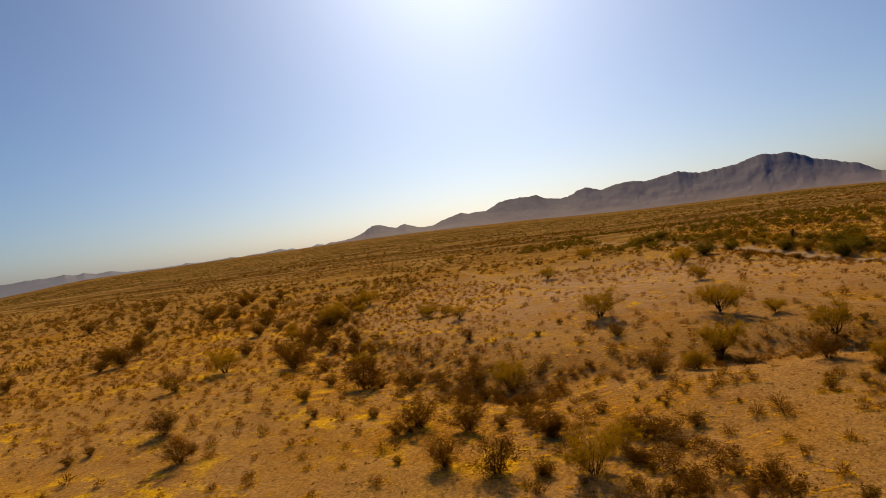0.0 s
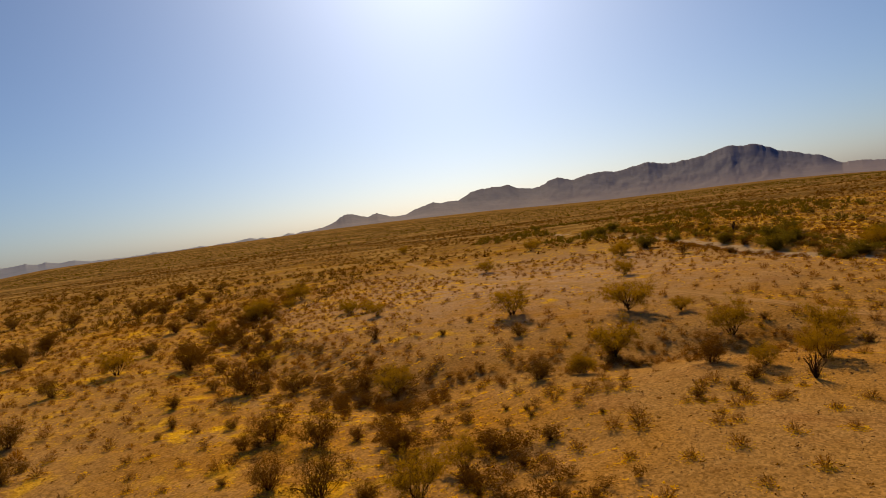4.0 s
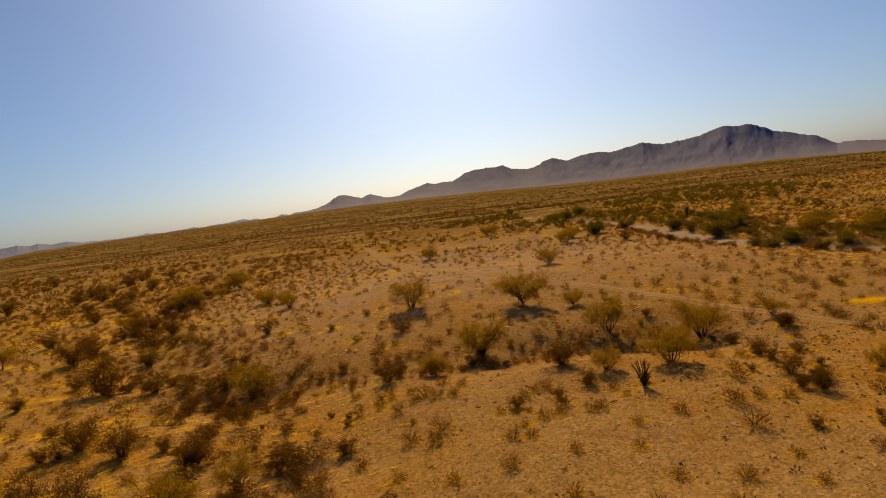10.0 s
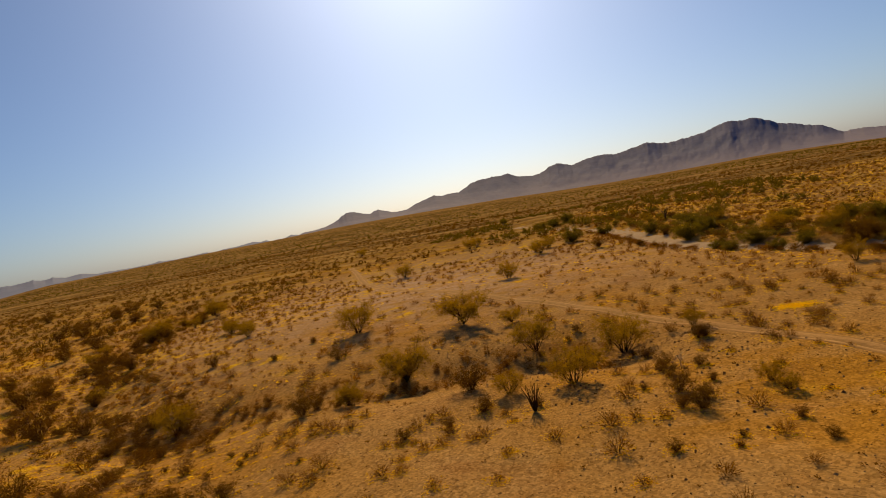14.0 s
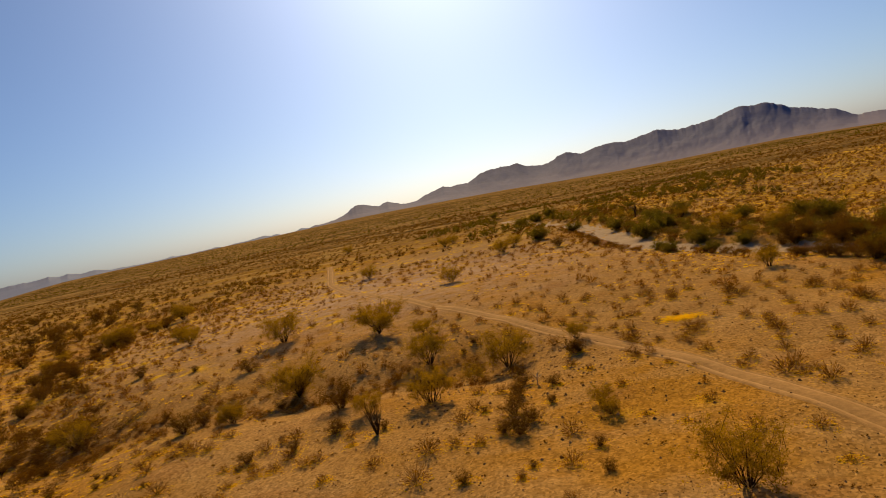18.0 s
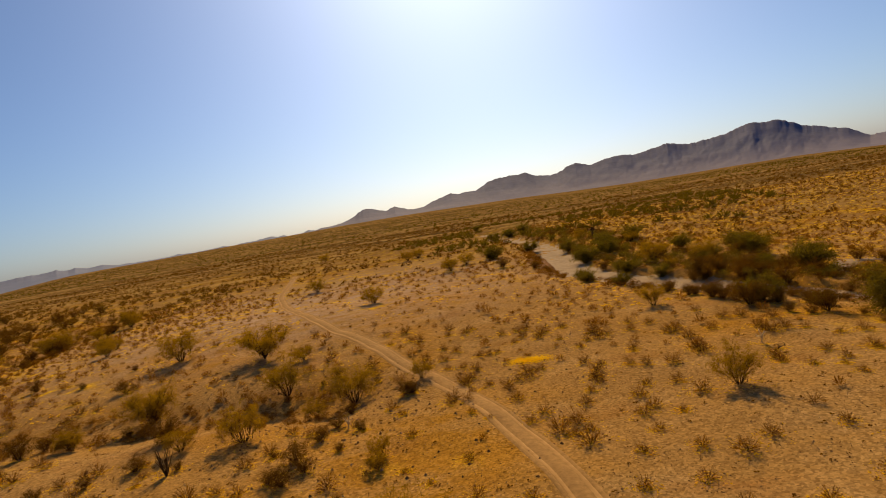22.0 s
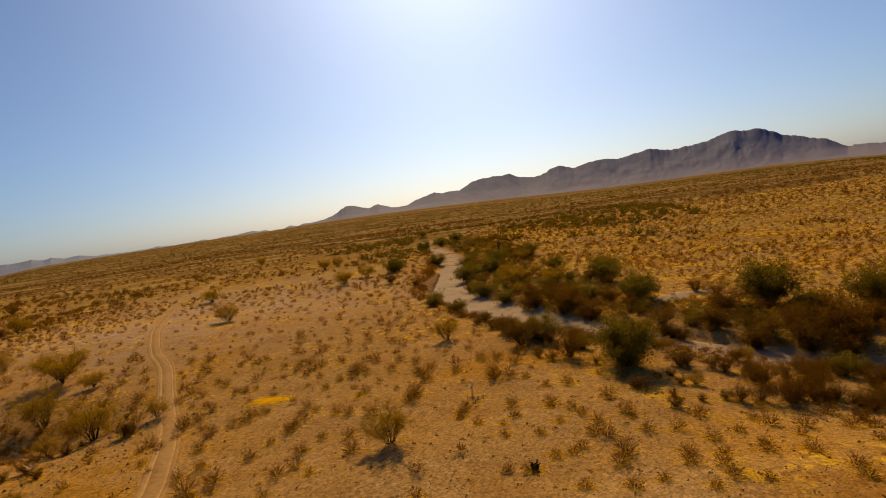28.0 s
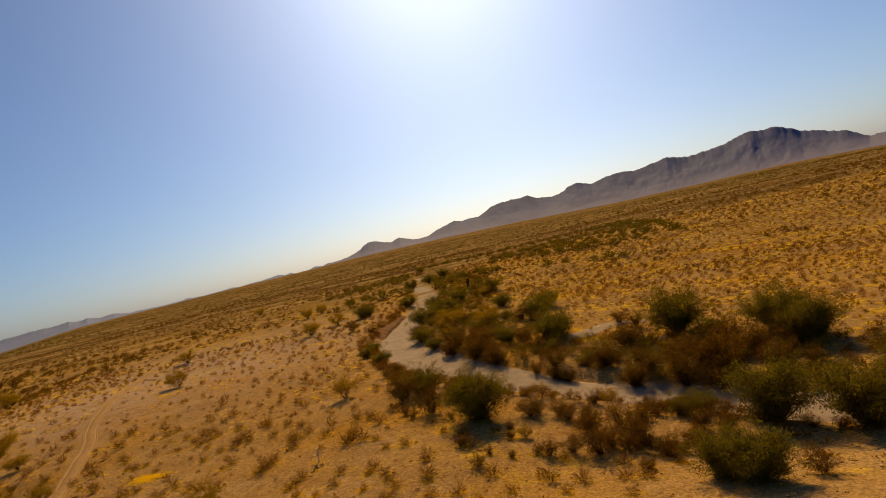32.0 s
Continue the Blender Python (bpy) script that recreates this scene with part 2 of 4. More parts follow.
# ---------------------------------------------------------------- the lie of the land
TRACK_LINE = [(50.5, -30), (48.6, -8), (46.6, 12), (44.6, 28), (41.5, 39), (36.9, 49.8), (31.8, 58.8), (25.2, 68.6), (16.4, 82),
              (9.8, 90), (3.4, 99), (-9, 118), (-20.8, 138), (-26, 148), (-34, 164), (-44, 192), (-56, 225)]
WASH_LINE = [(153.5, 43.4), (127, 56), (97.9, 73.9), (93.2, 76.8), (86.6, 78.7), (81.1, 80.8), (75.6, 84.6), (62.1, 99), (50.9, 120.5),
             (46, 137), (43.3, 160), (40, 188), (34.5, 218), (23, 257), (13, 300), (4, 343)]
TRENCH_LINE = [(-27, 55), (-5, 60), (10, 61.5), (19, 61)]
GULLY_LINE = [(-4, 2), (-10, 18), (-17, 38), (-27, 55), (-50, 76), (-66, 100), (-80, 140), (-95, 200)]
# height of the horizon over the level, degrees by azimuth
RISE = [(-60, -1.0), (-50, -0.8), (-45.9, -0.4), (-42, 0.02), (-38, 0.1), (-33.7, 0.1), (-29, 0.22), (-24, 0.2), (-18.8, 0.32), (-13.4, 0.3), (-8, 0.2),
        (-2.7, 0.08), (2.5, -0.15), (7.6, -0.32), (12.4, -0.36), (16.9, -0.38), (21, -0.42), (24.9, -0.6), (27, -0.72), (34, -1.2), (60, -1.2)]


def smooth_line(pts, step=1.0):
    """Points every step metres on a smooth curve through pts (x, y)."""
    P = np.array(pts, float)
    out = []
    for i in range(len(P) - 1):
        p0, p1, p2, p3 = P[max(i - 1, 0)], P[i], P[i + 1], P[min(i + 2, len(P) - 1)]
        n = max(2, int(np.linalg.norm(p2 - p1) / step))
        for u in np.arange(n) / n:
            out.append(0.5 * (2 * p1 + (p2 - p0) * u + (2 * p0 - 5 * p1 + 4 * p2 - p3) * u * u + (3 * p1 - p0 - 3 * p2 + p3) * u ** 3))
    return np.array(out + [P[-1]])


TRACK_PTS, WASH_PTS, GULLY_PTS, TRENCH_PTS = smooth_line(TRACK_LINE), smooth_line(WASH_LINE), smooth_line(GULLY_LINE, 2.0), smooth_line(TRENCH_LINE)


def far_from(X, Y, pts):
    """Distance of many places from a line of points."""
    best = np.full(np.shape(X), 1e9)
    for a, b in zip(pts[:-1], pts[1:]):
        d = b - a
        u = np.clip(((X - a[0]) * d[0] + (Y - a[1]) * d[1]) / (d @ d), 0, 1)
        best = np.minimum(best, np.hypot(X - a[0] - u * d[0], Y - a[1] - u * d[1]))
    return best


def ease(a, b, v):
    u = np.clip((v - a) / (b - a), 0, 1)
    return u * u * (3 - 2 * u)


def rolling(X, Y):
    """Small even waves of the ground, in metres."""
    w = 0.10 * np.sin(0.31 * X + 0.17 * Y + 1.3) + 0.08 * np.sin(-0.22 * X + 0.41 * Y + 0.4)
    w += 0.05 * np.sin(0.83 * X + 0.55 * Y) * np.sin(0.47 * X - 0.71 * Y + 2.0)
    return w


def height(X, Y):
    X, Y = np.asarray(X, float), np.asarray(Y, float)
    z = -1.5 + 1.5 * np.exp(-(X / 42) ** 2 - ((Y - 105) / 27) ** 2) + 1.0 * ease(135, 230, Y) + rolling(X, Y)
    near = (np.abs(X) < 260) & (np.abs(Y - 120) < 260)
    if near.any():
        g = far_from(X[near], Y[near], GULLY_PTS[::4])
        z[near] -= (0.4 + 1.0 * ease(20, 60, Y[near])) * np.exp(-(g / 9) ** 2)
        g = far_from(X[near], Y[near], TRENCH_PTS[::3])
        z[near] -= (0.9 + 0.9 * ease(-20, 19, X[near])) * np.exp(-(g / 6) ** 2)
        w = far_from(X[near], Y[near], WASH_PTS[::4])
        z[near] -= 0.95 * (1 - ease(3.8, 5.8, w)) + 0.6 * np.exp(-(w / 15) ** 2)
    z = z - 4.5 * ease(64, 104, X) * ease(34, 62, Y) * (1 - ease(150, 320, Y))
    d, az = np.hypot(X - 18, Y - 2), np.degrees(np.arctan2(X - 18, Y - 2))
    lift = np.tan(np.radians(np.interp(az, [r[0] for r in RISE], [r[1] for r in RISE])))
    return z + (lift * d + 14.5 * ease(600, 3500, d)) * ease(250, 2600, d)


def height1(x, y):
    return float(height(np.array([x]), np.array([y]))[0])


def mesh_object(name, verts, faces, mat, parent=None, label="", smooth=False):
    me = bpy.data.meshes.new(name)
    me.from_pydata(np.asarray(verts, float).tolist() if not isinstance(verts, list) else verts, [], faces if isinstance(faces, list) else faces.tolist())
    me.materials.append(mat)
    if smooth:
        me.polygons.foreach_set("use_smooth", np.ones(len(me.polygons), bool))
    ob = new(name, me)
    if parent is not None:
        ob.parent = parent
    if label:
        ob["label"] = label
    return ob


def grid_faces(nu, nv):
    i = np.arange(nu - 1)[:, None] * nv + np.arange(nv - 1)[None]
    return np.stack([i, i + nv, i + nv + 1, i + 1], -1).reshape(-1, 4)


def spaced(lo, hi, step, far_lo, far_hi, grow=1.13):
    mid = list(np.arange(lo, hi + 0.01, step))
    s, v = step, mid[-1]
    while v < far_hi:
        s *= grow
        v += s
        mid.append(min(v, far_hi))
    s, v = step, mid[0]
    while v > far_lo:
        s *= grow
        v -= s
        mid.insert(0, max(v, far_lo))
    return np.array(mid)


# ---------------------------------------------------------------- ground, track, wash
gx, gy = spaced(-60, 120, 0.9, -4600, 4600), spaced(5, 140, 0.9, -3000, 4700, 1.09)
GX, GY = np.meshgrid(gx, gy, indexing="ij")
GZ = height(GX.ravel(), GY.ravel())
ground = mesh_object("ground", np.stack([GX.ravel(), GY.ravel(), GZ], 1), grid_faces(len(gx), len(gy)), SOIL, smooth=True)
tagged(ground, "wide flat desert floor of ochre gravel and dry straw", "ground", kind="structure")


def ribbon(name, pts, offsets, lifts, mat, wobble=0.2, seed=1):
    """A strip along a line: offsets across it in metres, lifts over the ground at each."""
    d = np.gradient(pts, axis=0)
    n = np.stack([d[:, 1], -d[:, 0]], 1) / np.linalg.norm(d, axis=1)[:, None]
    rng = np.random.default_rng(seed)
    k = len(pts)
    V = []
    for j, (o, l) in enumerate(zip(offsets, lifts)):
        w = np.convolve(rng.normal(0, wobble, k + 8), np.ones(5) / 5, "same")[4:-4] if j in (0, len(offsets) - 1) else 0
        q = pts + n * (o + w)[:, None] if np.ndim(w) else pts + n * o
        V.append(np.column_stack([q, height(q[:, 0], q[:, 1]) + l]))
    V = np.stack(V, 1).reshape(-1, 3)
    return mesh_object(name, V, grid_faces(k, len(offsets))[:, ::-1], mat, smooth=True)


road = ribbon("road", TRACK_PTS, (-1.1, -0.92, -0.78, -0.60, -0.44, -0.25, 0, 0.25, 0.44, 0.60, 0.78, 0.92, 1.1),
              (-0.05, 0.08, 0.03, 0.005, 0.03, 0.07, 0.09, 0.07, 0.03, 0.005, 0.03, 0.08, -0.05), TRACK, 0.16)
tagged(road, "dusty two-rut dirt track across the gravel flat", "track", kind="structure")
for k, mid in enumerate((-0.62, 0.62)):
    rut = ribbon("rut", TRACK_PTS, (mid - 0.24, mid - 0.12, mid, mid + 0.12, mid + 0.24), (-0.02, 0.03, 0.04, 0.03, -0.02), DUST, 0.14, 11 + k)
    rut.parent = road
    rut["label"] = "pale dusty wheel rut"
tagged(ribbon("wash_bed", WASH_PTS, (-4.5, -3.7, -2.9, -2.0, -1.2, -0.4, 0.4, 1.2, 2.0, 2.9, 3.7, 4.5),
              (-0.10, 0.05, 0.03, 0.06, 0.025, 0.05, 0.03, 0.06, 0.025, 0.05, 0.06, -0.10), SAND, 0.7, 2),
       "dry sandy river wash of pale grey sand", "dry wash", kind="structure")

tagged(ribbon("sand_patch", smooth_line([(82.7, 103.3), (86.1, 108.8), (89.5, 113.4), (94.1, 114.8)]), (-1.9, -1.2, 0, 1.2, 1.9), (-0.06, 0.05, 0.05, 0.05, -0.06), SAND, 0.5, 3),
       "bare patch of pale sand among the bushes", "sand", kind="structure")


def cut_bank(y0, y1):
    """A bare earth bank, undercut by floods, on the outer bend of the wash."""
    pts = WASH_PTS[(WASH_PTS[:, 1] > y0) & (WASH_PTS[:, 1] < y1)]
    d = np.gradient(pts, axis=0)
    n = np.stack([d[:, 1], -d[:, 0]], 1) / np.linalg.norm(d, axis=1)[:, None]
    full = np.sin(math.pi * np.linspace(0, 1, len(pts))) ** 0.5
    rag = np.array([noise.noise((k * 0.45, 2.0, 0)) for k in range(len(pts))])
    V = []
    for o, l in ((-3.0, -0.15), (-3.3, 0.25), (-3.5, 0.6), (-3.9, 0.8), (-4.6, 0.6), (-5.8, 0.1), (-7.5, -0.25)):
        q = pts + n * (o + 0.5 * rag)[:, None]
        V.append(np.column_stack([q, height(q[:, 0], q[:, 1]) + (l + (0.3 * rag if l > 0.5 else 0)) * full - 0.12 * (1 - full)]))
    ob = mesh_object("earth_bank", np.stack(V, 1).reshape(-1, 3), grid_faces(len(pts), 7)[:, ::-1], BANK)
    return tagged(ob, "bare reddish earth bank cut by the wash", "bank", kind="structure")


cut_bank(136, 174)

# ---------------------------------------------------------------- mountains
# azimuth and height of the skyline in degrees
SKYLINE_MAIN = [(-21.6, 0.2), (-20.9, 0.46), (-19.9, 0.42), (-18.6, 0.68), (-17.7, 1.02), (-17.3, 1.34), (-16.9, 1.47), (-16.3, 1.49), (-14.8, 1),
                (-13.9, 1.3), (-13.5, 1.08), (-12.4, 0.74), (-11.3, 0.77), (-10.2, 1.18), (-8.5, 1.62), (-7.9, 1.45), (-6.6, 1.52), (-6.2, 1.45),
                (-5.3, 1.88), (-4.9, 2.11), (-3.8, 2.28), (-2.9, 2.3), (-1.3, 2.32), (-0.5, 1.86), (0.9, 1.71), (1.5, 1.72), (2.3, 2.13),
                (3.2, 2.38), (4.5, 1.97), (6.1, 2.3), (7.5, 2.35), (8.5, 2.16), (11.2, 2.65), (12.3, 2.33), (13.1, 2.22), (15.8, 2.46), (17.2, 2.89),
                (17.9, 3.02), (18.5, 2.84), (19.7, 2.84), (20.9, 2.34), (21.4, 2), (24.4, 1.06), (25.7, 0.26), (27, 0.28), (30, -0.21), (40, -0.96)]
SKYLINE_LOW = [(-29.2, 0.15), (-28, 0.3), (-27, 0.31), (-26.4, 0.35), (-25.6, 0.46), (-24.9, 0.33), (-24.4, 0.39), (-24, 0.22), (-22.7, 0.26), (-22.1, 0.48), (-21.5, 0.3), (-20.9, 0.1)]
SKYLINE_FAR = [(-60, -0.28), (-50, 0.32), (-45.6, 0.54), (-44.2, 0.63), (-43.4, 0.59), (-42.5, 0.69), (-41.7, 0.5), (-41.2, 0.63), (-40.3, 0.4),
               (-39.2, 0.51), (-38.4, 0.28), (-36.2, 0.18), (-34.4, 0.2), (-33.5, 0.29), (-32.7, 0.22), (-31.5, 0.2), (-29.8, 0.3), (-28, 0.1)]


def mountains(name, skyline, r0, r1, r2, mat, rough, label, seed, folds=0.10, octaves=5):
    a = np.arange(skyline[0][0], skyline[-1][0], 0.06)
    top = np.interp(a, [s[0] for s in skyline], [s[1] for s in skyline])
    foot = np.interp(a, [r[0] for r in RISE], [r[1] for r in RISE]) - 0.1
    rows = np.linspace(0, 1, 42)
    V = []
    for i, az in enumerate(a):
        jag = 0.05 * noise.noise((az * 1.7, seed, 5)) + 0.05 * noise.noise((az * 3.3, seed, 9)) + 0.035 * noise.noise((az * 7.1, seed, 2)) + 0.015 * noise.noise((az * 15.0, seed, 4))
        crest = top[i]
        for u in rows:
            if u <= 0.75:
                s = u / 0.75
                r = r0 + (r1 - r0) * s
                fold = noise.fractal((az * 0.75 + 1.8 * s, s * 3.2 - 0.35 * az, seed), 0.95, 2.1, octaves)
                k = s ** 1.25 + folds * fold * math.sin(math.pi * s) ** 0.8
                e = foot[i] + (crest - foot[i]) * max(k, -0.05)
                e = min(e, crest - (1 - s) * 0.02) + jag * rough * s ** 7
            else:
                s = (u - 0.75) / 0.25
                r = r1 + (r2 - r1) * s
                e = crest + jag * rough * (1 - s) - (crest - foot[i] + 0.3) * s
            t = radians(az)
            V.append((18 + r * math.sin(t), 2 + r * math.cos(t), 14.5 + r * math.tan(radians(e))))
    ob = mesh_object(name, V, grid_faces(len(a), len(rows)), mat, smooth=True)
    return tagged(ob, label, "mountains", kind="structure")


mountains("distant_range", SKYLINE_FAR, 3900, 4560, 4640, HAZY_FAR_ROCK, 1.0, "low pale blue range on the far horizon", 3.3, 0.0, 2)
mountains("low_hills", SKYLINE_LOW, 3950, 4420, 4500, HAZY_FAR_ROCK, 0.7, "low hazy hills at the foot of the range", 7.7, 0.0, 2)
mountains("mountain_range", SKYLINE_MAIN, 3500, 4250, 4420, HAZY_ROCK, 1.0, "rugged grey-violet desert mountain range in shade", 1.7, 0.045, 6)

# ---------------------------------------------------------------- plants: their meshes
def tube(verts, faces, pts, r0, r1, sides=4):
    """A tapering twig along pts, added to verts and faces."""
    start = len(verts)
    for i, p in enumerate(pts):
        r = r0 + (r1 - r0) * i / max(1, len(pts) - 1)
        for k in range(sides):
            a = 2 * math.pi * k / sides
            verts.append((p[0] + r * math.cos(a), p[1] + r * math.sin(a), p[2] + 0.3 * r * math.sin(a)))
    for i in range(len(pts) - 1):
        for k in range(sides):
            q = start + i * sides
            faces.append((q + k, q + (k + 1) % sides, q + sides + (k + 1) % sides, q + sides + k))


def bent(rng, base, tip, n=4, wob=0.06):
    base, tip = np.array(base, float), np.array(tip, float)
    L = np.linalg.norm(tip - base)
    out = []
    for i in range(n + 1):
        u = i / n
        p = base + (tip - base) * u + np.array([0, 0, 0.10 * L * math.sin(math.pi * u)])
        out.append(p + rng.normal(0, wob * L, 3) * (0 < i < n))
    return out


def leaves(rng, centres, size, spread, count, wide=0.3):
    """Small pointed leaves round each centre; returns verts and faces."""
    C = np.repeat(np.asarray(centres, float), count, axis=0)
    C = C + rng.normal(0, spread, C.shape) * np.array([1, 1, 0.75])
    n = len(C)
    a = rng.normal(size=(n, 3))
    a /= np.linalg.norm(a, axis=1)[:, None]
    b = np.cross(a, rng.normal(size=(n, 3)))
    b /= np.linalg.norm(b, axis=1)[:, None]
    s = size * rng.uniform(0.5, 1.4, (n, 1))
    c = np.cross(a, b)
    V = np.stack([C - a * s - b * s * wide, C - a * s * 0.6 + b * s * wide, C + a * s + c * s * 0.2], 1).reshape(-1, 3)
    return V, np.arange(3 * n).reshape(n, 3)


def fan_shrub(seed, stems, open_angle, tall, twigs, leaf, spread, count, thick=0.02, lean=0.0, wide=0.3, low=False):
    """Stems and leaves of a shrub 1 m wide whose stems fan out of one base."""
    rng = np.random.default_rng(seed)
    wood, tips = [], []
    for i in range(stems):
        V, F = [], []
        az = 2 * math.pi * (i + rng.uniform(-0.3, 0.3)) / stems
        out = 0.5 * open_angle * math.sqrt(rng.uniform(0.12, 1.0))
        up = tall * rng.uniform(0.72, 1.0) * (1 - 0.55 * (out / 0.5) ** 2)
        tip = np.array([out * math.cos(az) + lean, out * math.sin(az), up])
        foot = np.array([0.03 * math.cos(az), 0.03 * math.sin(az), -0.04])
        line = bent(rng, foot, tip, 4, 0.05)
        tube(V, F, line, thick * rng.uniform(0.7, 1.2), thick * 0.3, 3)
        tips += line[1:] if low else [line[3], line[4]]
        for _ in range(twigs):
            k = rng.integers(1 if low else 2, 5)
            t2 = line[k] + rng.normal(0, 0.13, 3) + np.array([0.05 * math.cos(az), 0.05 * math.sin(az), 0.13 * tall])
            l2 = bent(rng, line[k], t2, 2, 0.05)
            tube(V, F, l2, thick * 0.4, thick * 0.15, 3)
            tips += [l2[1], l2[2], l2[2]]
        wood.append(("stem", np.array(V), F))
    return wood, leaves(rng, tips, leaf, spread, count, wide)


def crown_tree(seed, tall, limbs, leaf, spread, count, trunk=0.035, low=0.2, fill=26):
    """Trunk, limbs and leaves of a tree 1 m wide with forked limbs and a ragged crown."""
    rng = np.random.default_rng(seed)
    V, F, tips = [], [], []
    fork = np.array([rng.uniform(-0.04, 0.04), rng.uniform(-0.04, 0.04), low * tall])
    tube(V, F, bent(rng, (0, 0, -0.05), fork, 3, 0.03), trunk, trunk * 0.75, 6)
    wood = [("trunk", np.array(V), F)]
    for i in range(limbs):
        V, F = [], []
        az = 2 * math.pi * (i + rng.uniform(-0.3, 0.3)) / limbs
        out = rng.uniform(0.26, 0.5)
        tip = np.array([out * math.cos(az), out * math.sin(az), tall * rng.uniform(0.62, 1.0) * (1 - 0.5 * (out / 0.5) ** 3)])
        line = bent(rng, fork if i % 3 else (0, 0, 0.02), tip, 5, 0.05)
        tube(V, F, line, trunk * 0.6, trunk * 0.15, 5)
        tips += line[3:]
        for k in range(2, 6):
            for _ in range(2):
                t2 = line[k] + rng.normal(0, 0.11, 3) + np.array([0.04 * math.cos(az), 0.04 * math.sin(az), 0.07])
                l2 = bent(rng, line[k], t2, 3, 0.06)
                tube(V, F, l2, trunk * 0.25, trunk * 0.07, 3)
                tips += l2[1:]
        wood.append(("limb", np.array(V), F))
    extra = rng.choice(len(tips), fill)
    tips += [tips[j] * np.array([1.03, 1.03, 0.98]) + rng.normal(0, 0.03, 3) for j in extra]
    return wood, leaves(rng, tips, leaf, spread, count)


def wand_plant(seed, wands):
    rng = np.random.default_rng(seed)
    wood, tips = [], []
    for i in range(wands):
        V, F = [], []
        az, out = rng.uniform(0, 2 * math.pi), 0.5 * math.sqrt(rng.uniform(0.03, 1))
        tip = np.array([out * math.cos(az), out * math.sin(az), 1.25 - 0.9 * out * rng.uniform(0.7, 1.3)])
        line = bent(rng, (0.02 * math.cos(az), 0.02 * math.sin(az), -0.03), tip, 5, 0.02)
        tube(V, F, line, 0.016, 0.008, 4)
        wood.append(("wand", np.array(V), F))
        tips += line[1:]
    return wood, leaves(rng, tips, 0.03, 0.015, 2)


def brush(seed, n, tall, wide):
    """Thin sprays fanning from one base, a shrub 1 m wide without thick wood."""
    rng = np.random.default_rng(seed)
    a, el = rng.uniform(0, 6.283, n), np.arcsin(rng.uniform(0.12, 0.98, n))
    L = rng.uniform(0.55, 1.08, n)
    tip = np.stack([0.5 * L * np.cos(a) * np.cos(el), 0.5 * L * np.sin(a) * np.cos(el), tall * L * np.sin(el)], 1)
    root = tip * rng.uniform(0.05, 0.45, (n, 1))
    side = np.cross(tip, rng.normal(size=(n, 3)))
    side *= wide * rng.uniform(0.6, 1.3, (n, 1)) / np.linalg.norm(side, axis=1)[:, None]
    return np.stack([root, tip - side, tip + side], 1).reshape(-1, 3), np.arange(3 * n).reshape(n, 3)


def fuzz(seed):
    """Thin sprays with small leaves toward their ends."""
    V, F = brush(seed, 84, 0.62, 0.008)
    rng = np.random.default_rng(seed + 500)
    W, G = leaves(rng, V.reshape(-1, 3, 3)[:, 1] * rng.uniform(0.65, 1.0, (84, 1)), 0.024, 0.032, 2, 0.5)
    return np.concatenate([V, W]), np.concatenate([F, G + len(V)])


def mound(seed, n, leaf, tall):
    """Leaves of a small round tussock 1 m wide, without wood."""
    rng = np.random.default_rng(seed)
    a, r, u = rng.uniform(0, 6.28, n), np.sqrt(rng.uniform(0, 1, n)) * 0.42, rng.uniform(0.05, 1, n)
    C = np.stack([r * np.cos(a), r * np.sin(a), tall * u * (1 - (r / 0.5) ** 2)], 1)
    return leaves(rng, C, leaf, 0.02, 1, 0.5)


# ---------------------------------------------------------------- plants: the things
def plant(name, label, category, group, wood_mat, leaf_mat, shapes, split=True):
    """One thing of each shape, out of which the others are copied. split: each stem a part of its own."""
    made = []
    for wood, leaf in shapes:
        # to a width of 1 m between the outer leaves
        k = 0.5 / np.percentile(np.hypot(leaf[0][:, 0], leaf[0][:, 1]), 91)
        if not split:
            V, F, n = [], [], 0
            for _, v, f in wood:
                V.append(v)
                F += [tuple(i + n for i in q) for q in f]
                n += len(v)
            wood = [("branchwork", np.concatenate(V), F)]
        root = new(name)
        tagged(root, label, category, group)
        for part_name, v, f in wood:
            mesh_object(part_name, v * k, f, wood_mat, root)
        mesh_object("foliage", leaf[0] * k, leaf[1], leaf_mat, root)
        made.append([root, False])
    return made


USED = []


def grow(kind, x, y, width, tall=1.0, turn=None, sink=0.03):
    """Stand one plant of a kind at x, y."""
    i = len(USED)
    pick = kind[i % len(kind)]
    m = pose(x, y, height1(x, y) - sink, 0, 0, (i * 137.5) % 360 if turn is None else turn)
    m = m @ Matrix.Diagonal((width, width, width * tall, 1))
    USED.append((x, y, width))
    if not pick[1]:
        pick[1] = True
        pick[0].matrix_world = m
        return pick[0]
    ob = pick[0].copy()
    scene.collection.objects.link(ob)
    for c in pick[0].children:
        k = c.copy()
        scene.collection.objects.link(k)
        k.parent = ob
    ob.matrix_world = m
    return ob


